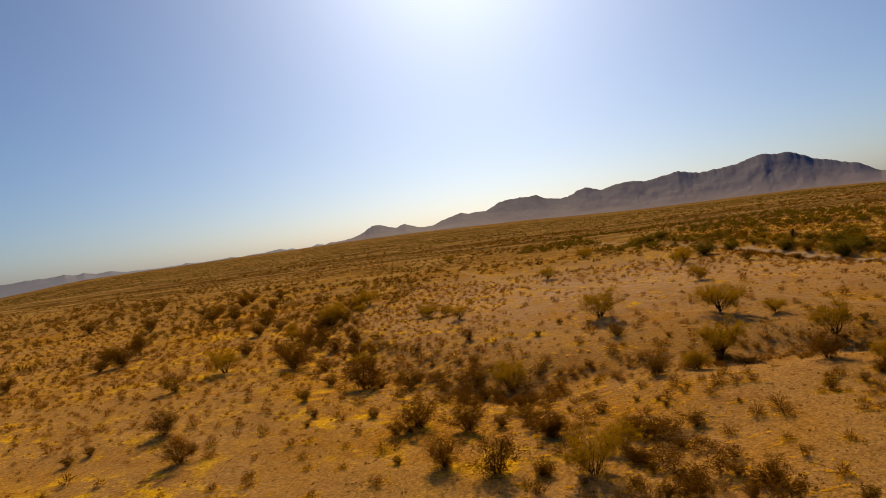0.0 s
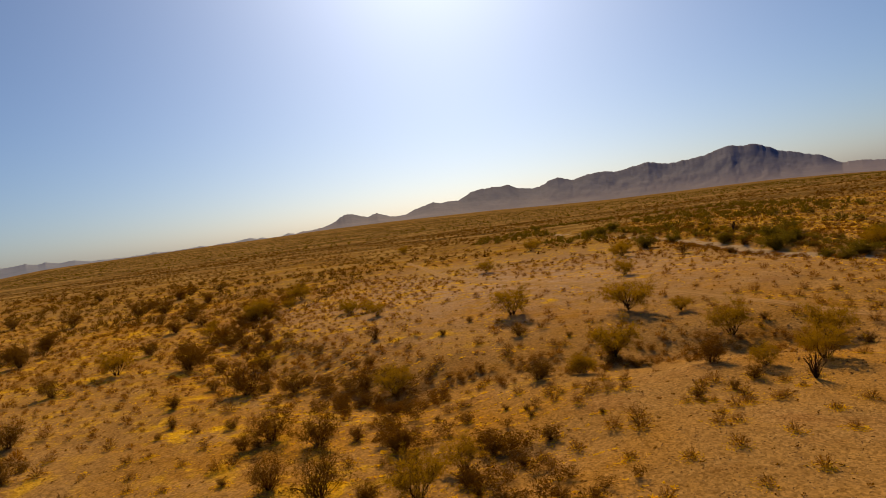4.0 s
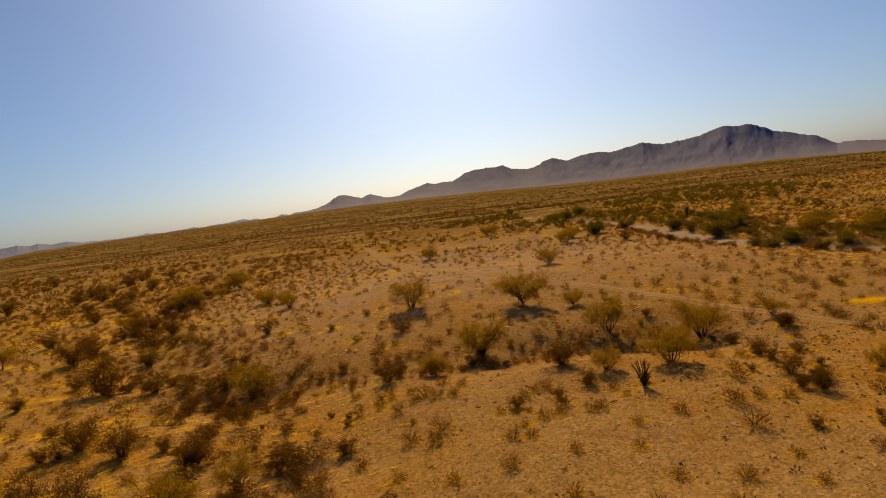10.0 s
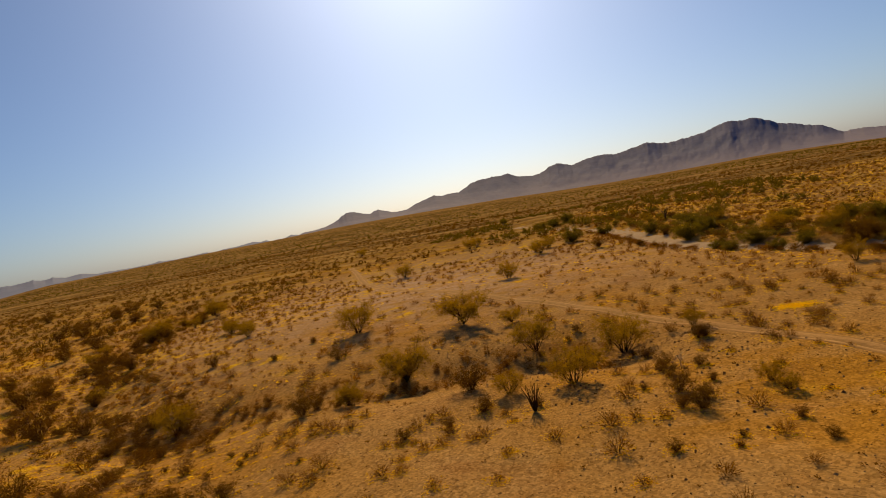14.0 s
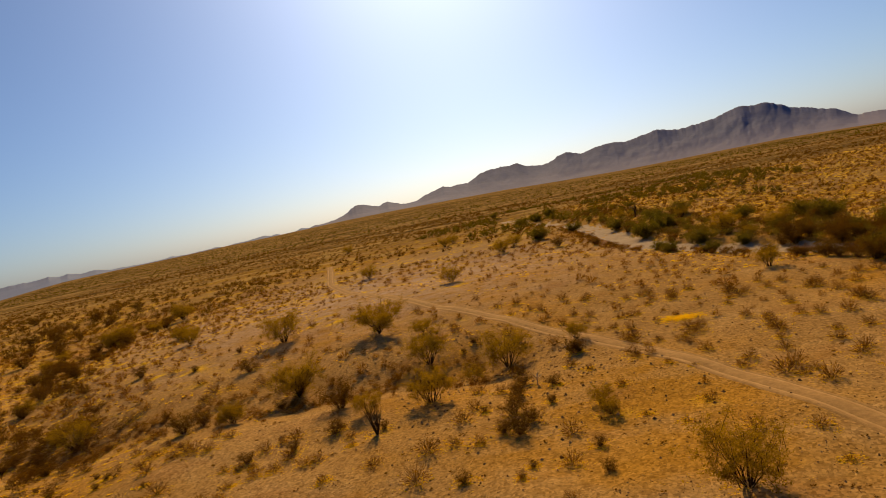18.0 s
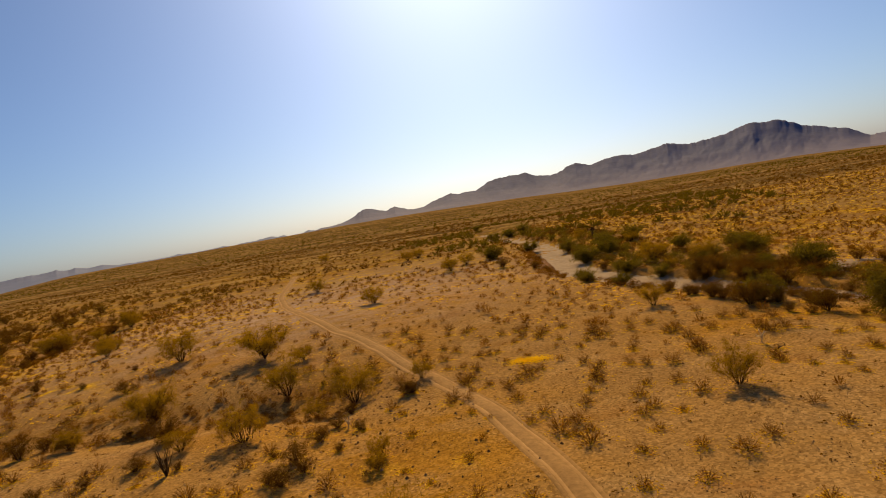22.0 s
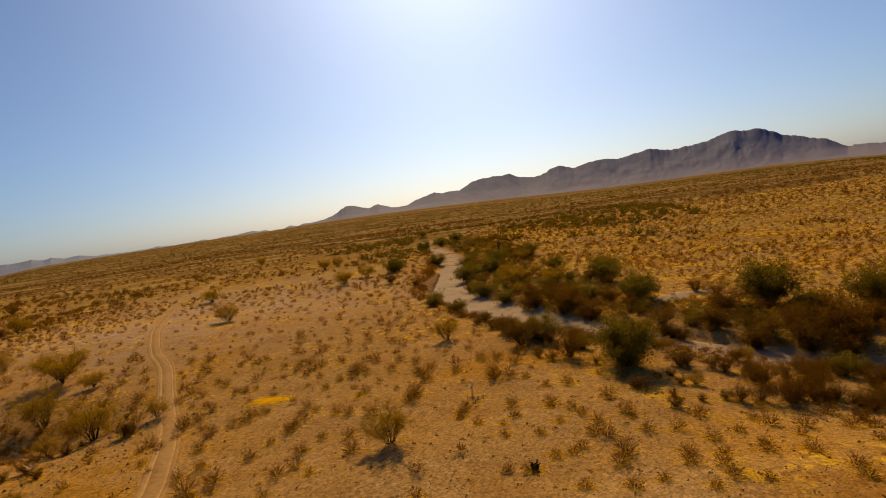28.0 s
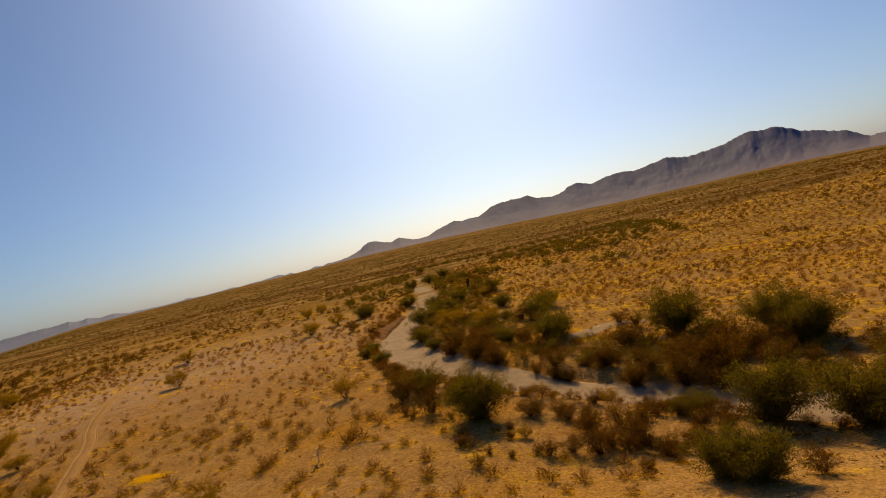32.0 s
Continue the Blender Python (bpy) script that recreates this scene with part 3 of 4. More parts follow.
palo_verde = plant("palo_verde_tree", "small olive palo verde tree with a forked dark trunk", "tree", "trees on the terrace", BARK, OLIVE,
                   [crown_tree(11 + s, 0.66, 13, 0.016, 0.036, 28, 0.020, 0.09) for s in range(2)])
creosote = plant("creosote_bush", "olive creosote bush with stems fanning from its base", "bush", "creosote bushes", BARK, OLIVE,
                 [fan_shrub(21 + s, 22, 1.0, 0.80, 6, 0.017, 0.038, 24, 0.009) for s in range(4)])
dark_bush = plant("desert_bush", "dense dark brown desert bush, half dry", "bush", "dark bushes", BARK, BROWN,
                  [fan_shrub(31 + s, 18, 1.0, 0.70, 4, 0.020, 0.052, 17, 0.010, low=True, wide=0.35) for s in range(4)], split=False)
wash_tree = plant("ironwood_tree", "dense green tree beside the sandy wash", "tree", "trees along the wash", BARK, GREEN,
                  [fan_shrub(41 + s, 26, 1.0, 0.74, 6, 0.018, 0.060, 34, 0.014, low=True, wide=0.4) for s in range(3)])
green_bush = plant("mesquite_bush", "low spreading green mesquite bush by the wash", "bush", "bushes along the wash", BARK, GREEN,
                   [fan_shrub(45 + s, 20, 1.0, 0.62, 5, 0.025, 0.055, 16, 0.012, low=True, wide=0.4) for s in range(3)], split=False)
bursage = plant("bursage_shrub", "small dry bursage shrub on gravel", "shrub", "small shrubs on the flat", TWIG, DRY,
                [(fan_shrub(51 + s, 20, 1.0, 0.58, 2, 0.034, 0.05, 1, 0.007)[0], fuzz(51 + s)) for s in range(5)], split=False)
ocotillo = plant("ocotillo", "ocotillo with bare thorny wands fanning upward", "plant", "", BARK, BROWN, [wand_plant(61, 26)])

for x, y, w in [(3.1, 79.9, 7.3), (-1.5, 62.3, 5.4), (9.5, 77.5, 3.2)]:
    grow(palo_verde, x, y, w)
for x, y, w in [(12.1, 66.4, 5), (20.9, 62.7, 5.2), (15.2, 51.2, 4), (9.8, 50.5, 2.7), (-5.6, 55.8, 2.6), (-13.2, 85.6, 5.9), (8.2, 113.9, 4.2),
                (17.8, 174, 4.8), (-73, 129.4, 5.9), (-75.3, 155.7, 4.6), (-44.9, 108.5, 3.4), (-37.9, 100.5, 3.3), (28, 63, 2.3),
                (-71.3, 295.5, 5.7), (34.1, 32.3, 4.2), (-26, 58.6, 4.5), (-15.9, 34.7, 2.9), (-71.7, 75.5, 4.9), (-18.3, 30.3, 4),
                (-72.5, 125.4, 6.5), (-70.5, 149.2, 5.9), (-68.1, 134.1, 3.4), (-46.9, 111.7, 3.4), (-41.5, 107.5, 3.1), (53.9, 51.7, 3.5),
                (60.2, 126.3, 5.4), (67.9, 120.5, 4.53), (85, 75.2, 2.46), (-43.5, 25.2, 2.34), (-21.4, 160.1, 4.8)]:
    grow(creosote, x, y, w)
for x, y, w in [(-8.5, 213.1, 4.8), (-6.6, 221.6, 4.8), (13.9, 166.5, 3.39), (15.2, 161.3, 4.8), (28.6, 45.6, 1.8),
                (29, 43.5, 1.59), (53.4, 83.9, 3.47), (77.4, 62.7, 1.44), (78, 78.2, 2.04), (79.6, 77.2, 1.27)]:
    grow(creosote, x, y, w)
for x, y, w in [(6.2, 53.8, 3.6), (22.4, 45.4, 2.3), (22.9, 41.9, 1.8), (22.8, 53, 1.8), (16.9, 69.5, 1.3), (-12.2, 72.2, 2.4), (27.3, 59, 1.7),
                (25.3, 51.3, 1.3), (12.2, 46.6, 1), (7.9, 47.4, 1.8), (-43.8, 59.9, 5.1), (-38.2, 60.4, 3.5), (-60.1, 75.5, 5.2), (-73.5, 65, 3.7),
                (-61.2, 45.2, 3.2), (-33.2, 42.4, 4), (-28.5, 40.9, 3.8), (-25, 31, 3.9), (-29.1, 32.3, 2.8), (-21.6, 30.5, 1.8), (-34.8, 40.3, 2),
                (-53.9, 36.5, 3.4), (-128.8, 187.8, 5.2), (-91.3, 129.5, 5.2), (-118.9, 150.2, 5.2), (-110.9, 107.6, 5.2), (-102, 90.8, 5.2),
                (-54.8, 74.5, 2.9), (-49.2, 62.3, 2.2), (-28.6, 56.2, 2.1)]:
    grow(dark_bush, x, y, w)
for x, y, w in [(-49.2, 53.9, 1.7), (-38.6, 45.9, 1.5), (-14.8, 31.5, 1.4), (-21, 38.2, 1.9), (-25.6, 42.1, 1.6), (-23.2, 51.5, 1.7),
                (-165.3, 157.4, 5.2), (-182.4, 218.7, 5.2), (-134.7, 144.7, 5.2), (-112.7, 152.6, 5.2), (-119.4, 197.9, 5.2), (-70.8, 106.2, 3.5),
                (-47.9, 74.2, 2.5), (61.3, 83.4, 3.2), (64.1, 103.6, 3.8), (68.3, 98.1, 4.72), (71.8, 93.9, 3.75), (69.3, 101.5, 4.16),
                (64.3, 106, 4.4), (86, 88.4, 3.34), (88.1, 82.1, 3.03), (90.3, 97.7, 4.45), (96.8, 85.5, 5.68), (98.2, 83.1, 6.08), (93.7, 81, 3.84),
                (102.2, 87.1, 4.49), (62.7, 77.9, 4.2), (58.6, 89.1, 1.9), (67.6, 70.6, 3.23), (77.5, 68.8, 2.59)]:
    grow(dark_bush, x, y, w)
for x, y, w in [(80.3, 68.7, 2), (81.3, 59, 2.07), (83.3, 58.7, 2.74), (86.2, 59.9, 2.91), (93.5, 69.5, 1.9), (87.5, 66.9, 2), (93.8, 64.2, 2.43),
                (79.8, 88.3, 3.54), (77.1, 97.1, 3.33), (74, 120.9, 3.63), (101.9, 94.6, 4.17), (96.3, 91.6, 3.42), (90.2, 114.2, 3.27),
                (107.3, 88.4, 4.69), (91.9, 64.5, 2.39), (88.1, 59, 2.14), (-135.2, 172.2, 3.7), (-133.7, 205.4, 3.7), (-130.7, 197.8, 3.7),
                (-130.5, 176.6, 3.7), (-129.6, 190.7, 3.7), (-127.3, 170.1, 3.7), (-125.1, 164.3, 3.7), (-124.5, 173.3, 3.7), (-113.7, 77, 3.7),
                (-112.7, 109.3, 3.7), (-112.4, 70.8, 3.7), (-111.1, 98.1, 3.7), (-110.2, 173.1, 3.7), (-108.3, 97.4, 3.7)]:
    grow(dark_bush, x, y, w)
for x, y, w in [(-107.1, 166.8, 3.7), (-103.5, 86.9, 3.47), (-99.2, 145.5, 3.7), (-98.5, 128.7, 3.53), (-84.8, 112.5, 3.7), (-84.3, 122.3, 3.7),
                (-75.4, 89.4, 3.7), (-74.9, 148.2, 2.87), (-73.7, 120.3, 3.7), (-72.7, 145.1, 3.7), (-69.7, 139.7, 3.24), (-68.6, 102, 3.7),
                (-68.6, 123.9, 3.7), (-67.4, 87.8, 3.7), (-66.8, 38.3, 1.53), (-66.5, 104.5, 3.7), (-66.1, 40.4, 1.14), (-63.9, 95.7, 3.7),
                (-62.6, 82.5, 3.7), (-61, 28.9, 1.58), (-56.6, 94.2, 3.7), (-54.6, 39.6, 1.34), (-52.4, 82.4, 3.7), (-48.3, 25.2, 1.33),
                (-45.5, 47.5, 1.05), (-44.9, 44.2, 0.85), (-33.8, 40.9, 1.22), (-33.5, 80.6, 2.64), (-32.9, 33.1, 0.78), (-22.8, 77.4, 1.25)]:
    grow(dark_bush, x, y, w)
for x, y, w in [(-21.9, 30.5, 1.24), (-19.5, 46.6, 0.7), (-19.5, 83.9, 1.13), (-15.9, 28, 0.97), (-15.4, 31.9, 1.57), (-14.5, 30, 1.03),
                (-14.4, 25.5, 1.33), (-13.3, 46.5, 0.76), (-13, 28.7, 1.1), (-12.5, 27.4, 1.41), (-11.7, 34.6, 0.97), (-11.5, 45.5, 0.69),
                (-11.1, 43.8, 0.72), (-9.8, 38.5, 1.36), (-9.7, 25.3, 1.31), (-9.6, 28.5, 1.31), (-9, 27.2, 0.48), (-7.6, 27.2, 1.06),
                (-7.6, 28.8, 0.76), (-6.8, 26.4, 0.57), (-5.9, 70, 0.98), (-5.5, 42.1, 0.54), (-4, 24.3, 1.28), (2.2, 43.6, 1.4), (5.4, 45, 1.25),
                (14, 62.6, 0.81), (15.8, 67.7, 0.62), (19.8, 35.9, 1.05), (20.1, 46.7, 0.82), (21.4, 60.7, 0.85)]:
    grow(dark_bush, x, y, w)
for x, y, w in [(21.8, 42.3, 1.21), (22.2, 51.2, 1.3), (22.2, 57.8, 1.52), (22.6, 49.5, 1.4), (22.6, 65.6, 0.65), (23.2, 35.5, 0.62),
                (23.7, 43.8, 1.5), (23.8, 36.9, 0.65), (25.1, 47, 0.85), (25.4, 180.6, 3.7), (25.8, 50.8, 0.42), (27.8, 38.8, 1), (27.9, 59.1, 1.5),
                (28, 35.3, 0.98), (29.3, 154.6, 3.7), (47.4, 164.5, 2.8), (51.4, 130.8, 2.8), (56.5, 92.2, 1.9), (57.2, 94.9, 1.9),
                (59.4, 88.9, 1.9), (60.6, 85.2, 2.72), (61.6, 118.3, 2.8), (62.3, 81.1, 2.8), (62.8, 105.2, 2.74), (64.6, 71.6, 1.34),
                (65.8, 78.2, 2.37), (65.9, 69.7, 1.43), (66.8, 105.2, 2.82), (67.4, 108.5, 2.82), (68.5, 76.8, 2.47)]:
    grow(dark_bush, x, y, w)
for x, y, w in [(68.9, 100.1, 2.83), (70, 68.6, 1.05), (70.9, 97.1, 2.47), (72.3, 60.6, 1.44), (74.4, 55.7, 1.4), (74.8, 58.6, 0.9),
                (75.3, 102.3, 2.93), (75.9, 65, 1.11), (76.2, 62.5, 1.01), (77.4, 88.1, 2.38), (76.7, 57.8, 0.72), (76.7, 116.6, 2.96),
                (78.6, 58.8, 1.05), (79.5, 86.1, 2.19), (79.5, 58.3, 1.65), (80.3, 85.5, 2.18), (81.3, 84.8, 2.3), (82.5, 64.3, 2.06),
                (82.9, 66.9, 2), (83.6, 72.5, 1.9), (85.2, 59.7, 1.44), (85.3, 65.3, 2.51), (86.3, 62.3, 2.07), (86.4, 55.3, 1.31),
                (87.1, 60.5, 1.2), (88.3, 70.7, 1.9), (88.9, 68.8, 1.9), (89.4, 59, 2), (90, 88.9, 2.7), (91.2, 68.8, 1.9)]:
    grow(dark_bush, x, y, w)
for x, y, w in [(90.5, 84.3, 2.77), (91.4, 56.1, 1.5), (92.2, 110.5, 3.33), (94.7, 68.8, 1.9), (93.4, 82.7, 2.68), (93.5, 72, 1.9),
                (95.6, 97.4, 2.69), (96.4, 52, 2.49), (97.1, 84.6, 3.38), (98.7, 81.8, 3.4), (100.1, 98.6, 3.21), (103.3, 87.8, 3.51),
                (102.3, 88.1, 3.7), (96.9, 79.6, 4.7), (86, 88.2, 3.7), (94, 85.6, 4.2), (88.8, 82.1, 3), (103.3, 82.4, 4.2), (82.9, 63.5, 2.65),
                (86.8, 63.1, 3.2), (84.2, 60.3, 2.11), (88.3, 57.8, 1.72), (90.6, 60.7, 2.18), (78.2, 69.4, 2), (81.1, 67.4, 2)]:
    grow(dark_bush, x, y, w)
for x, y, w in [(72.8, 68.4, 5.7), (97.3, 103.4, 7.6), (108.1, 95.3, 6.9), (98.5, 67.1, 6.2), (90.9, 52.4, 3.6), (92.8, 50.9, 4), (110, 88.7, 6.1),
                (104, 63.5, 6.1)]:
    grow(wash_tree, x, y, w)
for x, y, w in [(24.5, 178.4, 6.5), (35.1, 189.8, 5.4), (46.5, 117.7, 3), (79.4, 104.2, 5.81), (77, 122.2, 6.38), (72.6, 104, 3.61), (49, 148, 6.4),
                (54.7, 122.1, 4.4), (55, 166.5, 5.8), (62.9, 173.2, 6), (54.4, 151.9, 5.5), (91.3, 68.7, 3), (47.1, 111.8, 3), (17.6, 264.7, 6.5),
                (29.7, 276.4, 6.5), (23.7, 273.1, 6.4), (68.6, 141.8, 4.84), (-2, 368.6, 5), (46, 176, 5), (52.1, 104.7, 3), (59.3, 112, 3.55),
                (64.7, 80.4, 4.78), (69, 75, 2.25), (100.3, 97.1, 4.9), (93.2, 71, 3), (78.1, 136.1, 5.8), (80.1, 107.3, 5.5)]:
    grow(green_bush, x, y, w)
for x, y, w in [(-92.1, 169, 1.7), (-86.2, 108.5, 1.7), (-82.8, 82.9, 1.7), (-71.1, 65.2, 1.7), (-66.7, 62.2, 1.4), (-62.3, 96.9, 1.7),
                (-59.4, 47.6, 1.7), (-57.5, 79.6, 1.7), (-53.6, 41.4, 1.37), (-51.6, 37.8, 1.57), (-50.6, 55.5, 1.7), (-49.1, 43.2, 1.37),
                (-47.3, 30.9, 1.13), (-46.5, 59, 1.7), (-45.2, 32.9, 1.14), (-44.3, 30.9, 1.34), (-44.2, 38.8, 1.06), (-42.7, 39.6, 0.79),
                (-42.1, 52.1, 1.7), (-41.6, 45.1, 1.34), (-38.6, 41, 1.05), (-38.6, 123.9, 1.7), (-36.4, 106.1, 1.7), (-35, 123.9, 1.7),
                (-34.9, 36.1, 1.66), (-34.1, 37.2, 1.45), (-33.5, 29.3, 1.2), (-29.4, 25.1, 1.36), (-26.9, 73.1, 1.7), (-22.9, 28.5, 0.85)]:
    grow(bursage, x, y, w)
for x, y, w in [(-22.4, 62.9, 1.7), (-21.7, 64.6, 1.7), (-20.5, 58.3, 1.6), (-20.2, 56.5, 1.4), (-19.8, 104.2, 1.7), (-18, 87, 1.16),
                (-17.8, 50.1, 1.28), (-17.3, 69.6, 1.65), (-16.2, 56, 1.12), (-15.6, 57.2, 1.42), (-13.6, 64, 1.64), (-13.5, 66.1, 1.7),
                (-12.3, 50.5, 1.37), (-12.1, 59.3, 1.05), (-12, 67.1, 1.14), (-11.6, 73.5, 1.7), (-11.1, 92, 1.7), (-10.4, 35.4, 1.15),
                (-9.5, 48.5, 1.24), (-9.1, 50.5, 1.3), (-9.1, 75.1, 1.7), (-9, 46.4, 1.06), (-8.4, 48.1, 1.09), (-8, 36.1, 1.38), (-8, 67.2, 1.63),
                (-7.1, 44.8, 1.44), (-6.9, 49, 0.95), (-6.8, 67.1, 1.46), (-6.2, 46.7, 1.22), (-5.6, 47.8, 1.7)]:
    grow(bursage, x, y, w)
for x, y, w in [(-5.1, 38.9, 1.58), (-4.3, 47, 1.48), (-4.3, 50.9, 1.54), (-3.9, 27.7, 1.1), (-3.3, 38.2, 1.66), (-3.1, 40.2, 1.7),
                (-2.9, 46.9, 1.22), (-2.5, 49.8, 1.3), (-1.4, 32.3, 0.93), (-0.2, 57.2, 1.11), (1, 42.4, 0.9), (1.6, 28.4, 0.83), (2, 37.4, 1.41),
                (2.1, 42.4, 0.95), (2.8, 39.7, 0.73), (2.8, 45.5, 1.24), (3.1, 42.6, 0.68), (3.2, 37.6, 1.21), (3.6, 47, 1.06), (4.2, 40.9, 1.3),
                (4.5, 47.4, 1.49), (5.2, 29.7, 1.08), (5.3, 41.5, 1.32), (5.7, 43.4, 1.41), (5.8, 34.9, 1.02), (6.1, 90.1, 1.56), (7.5, 41.8, 1.21),
                (8.1, 48.1, 1.25), (8.3, 42.4, 1.12), (9.6, 46, 1.03)]:
    grow(bursage, x, y, w)
for x, y, w in [(10.3, 44.2, 0.71), (12.7, 71.5, 1.7), (13.4, 77.3, 1.62), (14.2, 74.4, 1.66), (15.1, 91, 1.33), (16.7, 36.9, 1.7),
                (16.8, 40.7, 1.54), (18.5, 41.3, 1.06), (18.6, 45.1, 1.51), (18.7, 84.3, 1.5), (19, 52.5, 1.41), (19.2, 47.9, 1.25),
                (20.3, 40.9, 1.17), (20.8, 70.3, 1.7), (20.8, 78.3, 0.92), (21, 51.5, 1.3), (21.3, 84.6, 1.7), (21.9, 67.7, 1.35),
                (23.2, 79.4, 1.27), (24.5, 78.4, 1.7), (25.7, 63.1, 1.7), (26, 36.7, 1.26), (26.3, 41.3, 1.65), (26.9, 55.4, 1.27),
                (26.9, 70.5, 1.36), (27.5, 83.3, 1.68), (27.7, 67.1, 1.3), (27.9, 80.2, 1.24), (28.3, 73.9, 1.15), (28.4, 53.3, 0.91)]:
    grow(bursage, x, y, w)
for x, y, w in [(29.3, 68.8, 1.47), (30.1, 72.4, 1.27), (30.1, 80.3, 1.62), (30.3, 48.3, 0.94), (30.3, 65.2, 0.92), (30.6, 81.6, 1.24),
                (31.1, 42.5, 0.49), (31.9, 65.1, 1.23), (32.3, 55.6, 1.46), (32.4, 54.2, 1.08), (32.4, 60.4, 1.56), (32.9, 59.3, 1.42),
                (33.1, 69, 1.38), (33.2, 40.6, 0.48), (33.3, 61.3, 1.43), (33.3, 63.7, 1.38), (33.6, 54.7, 1.08), (33.7, 57, 0.99),
                (34.1, 69.1, 1.22), (34.4, 51.4, 0.8), (34.8, 77.3, 1.11), (34.9, 69.7, 0.87), (35, 58.8, 1.17), (36, 50, 0.5), (36.6, 72.9, 1.08),
                (36.6, 78, 1.38), (36.7, 57.6, 1.34), (37.1, 56.2, 1.24), (37.4, 75.1, 1.33), (37.6, 78.3, 1.55)]:
    grow(bursage, x, y, w)
for x, y, w in [(37.7, 59.3, 1.39), (37.8, 53.8, 1.26), (38.3, 61.8, 1.65), (38.7, 59.9, 1.47), (39, 48.8, 1.13), (39.1, 33.5, 0.5),
                (39.3, 73.1, 1.3), (39.4, 74.8, 1.64), (39.5, 62.1, 1.26), (39.9, 75.9, 1.55), (40, 50.3, 1.21), (41.1, 46.4, 1.7),
                (41.5, 71.3, 1.03), (41.9, 77.4, 1.46), (42, 45.6, 0.96), (42.3, 47.9, 1.7), (42.9, 43.9, 1.6), (43, 46.4, 0.98), (43.1, 51.7, 1.21),
                (43.5, 67.4, 0.96), (43.6, 62.1, 1.42), (43.7, 54.2, 0.81), (44.3, 57.3, 1.48), (44.3, 69.5, 1.02), (44.4, 56.2, 1.5),
                (44.5, 58.8, 1.44), (45, 60.6, 0.93), (45, 72.2, 1.7), (45.4, 73.2, 1.7), (45.6, 70.3, 1.7)]:
    grow(bursage, x, y, w)
for x, y, w in [(45.8, 42, 0.93), (46.6, 71.4, 1.16), (46.8, 48.2, 1.43), (47, 52, 1.31), (47.3, 45.2, 1), (47.3, 59.4, 1.13), (47.6, 49.4, 1.26),
                (47.9, 54.2, 1.02), (48.1, 63.5, 0.74), (48.4, 64.8, 1.38), (48.6, 58.7, 1.27), (49.1, 42.1, 1.05), (49.1, 72.3, 1.34),
                (49.3, 47.8, 0.75), (49.3, 75.6, 1.39), (50.1, 53.9, 1.21), (50.7, 58.3, 1.49), (51.2, 41.2, 1.64), (51.3, 51, 1.51),
                (51.3, 74.5, 1.38), (52.2, 70.2, 1.35), (52.9, 69.7, 1.65), (53.1, 42.8, 1.29), (53.5, 62, 1.62), (53.5, 71.5, 1.54),
                (53.6, 60.9, 1.52), (53.6, 63.2, 1.69), (53.8, 66.9, 1.7), (56.5, 69.3, 1.34), (56.8, 77.4, 1.26)]:
    grow(bursage, x, y, w)
for x, y, w in [(56.9, 46.5, 1.19), (57.4, 43.5, 0.95), (58.4, 56.3, 1.06), (58.5, 57.4, 1.08), (58.6, 58.5, 1.26), (58.6, 73.2, 1.61),
                (59.2, 41.3, 1.23), (60, 54.6, 1.01), (60.2, 72.8, 1.7), (60.3, 66, 1.44), (60.3, 67.6, 1.7), (60.6, 65, 1.7), (61.9, 54, 0.71),
                (61.9, 65.4, 1.7), (62.1, 51.8, 0.84), (62.3, 69.7, 1.7), (62.4, 58.1, 1.09), (62.6, 46.3, 1.04), (62.7, 55.5, 1.13),
                (63.4, 64.8, 1), (63.9, 46.1, 1.01), (64.6, 51.5, 0.85), (65.2, 62.2, 0.95), (65.4, 56.6, 0.86), (65.5, 48, 0.81),
                (65.5, 57.5, 1.25), (66, 53.4, 0.72), (66.6, 48.4, 0.92), (66.9, 43.7, 0.94), (67, 55.9, 1.07)]:
    grow(bursage, x, y, w)
for x, y, w in [(67, 62.1, 1.26), (67.2, 49.1, 0.87), (67.6, 54.5, 1.05), (68.1, 51.3, 1.1), (68.6, 53.2, 1.03), (68.9, 50.6, 1.47),
                (69.2, 46.4, 1.28), (69.5, 43.3, 1.23), (69.7, 48, 1.72), (69.9, 58, 1.65), (69.9, 64.8, 0.98), (70.7, 54.7, 1.32),
                (70.9, 53.6, 0.93), (71.2, 44, 0.86), (71.6, 51.2, 1.2), (71.7, 63.9, 1.56), (73, 45.9, 1.09), (73.2, 47.2, 1.32),
                (73.1, 60.6, 1.73), (73.5, 42.6, 0.82), (73.5, 51.3, 1.14), (74.6, 45.1, 1.07), (74.6, 64.4, 1.31), (74.8, 43.7, 1.04),
                (75.1, 46.8, 0.97), (75.2, 49.5, 1.09), (75.5, 54.2, 1.33), (76.3, 43.2, 0.84), (77.2, 51, 1.03), (77.6, 47.4, 1.31)]:
    grow(bursage, x, y, w)
for x, y, w in [(77.9, 48.9, 0.74), (79, 54.1, 0.85), (79.1, 97.4, 1.85), (79.7, 53, 1.51), (80, 47.1, 1.29), (80.6, 57.4, 1.19), (80.8, 50.7, 0.88),
                (81, 43.2, 1.23), (81.2, 44.7, 1.21), (81.8, 52.9, 1.51), (83.7, 46, 1.26), (84.7, 53.1, 1.33), (84.9, 56.6, 1.62), (84, 75.7, 1.89),
                (84.8, 49.7, 1.02), (84.6, 43.3, 0.96), (86.1, 53.3, 1.52), (86.5, 47, 1.18), (88.7, 56.1, 1)]:
    grow(bursage, x, y, w)
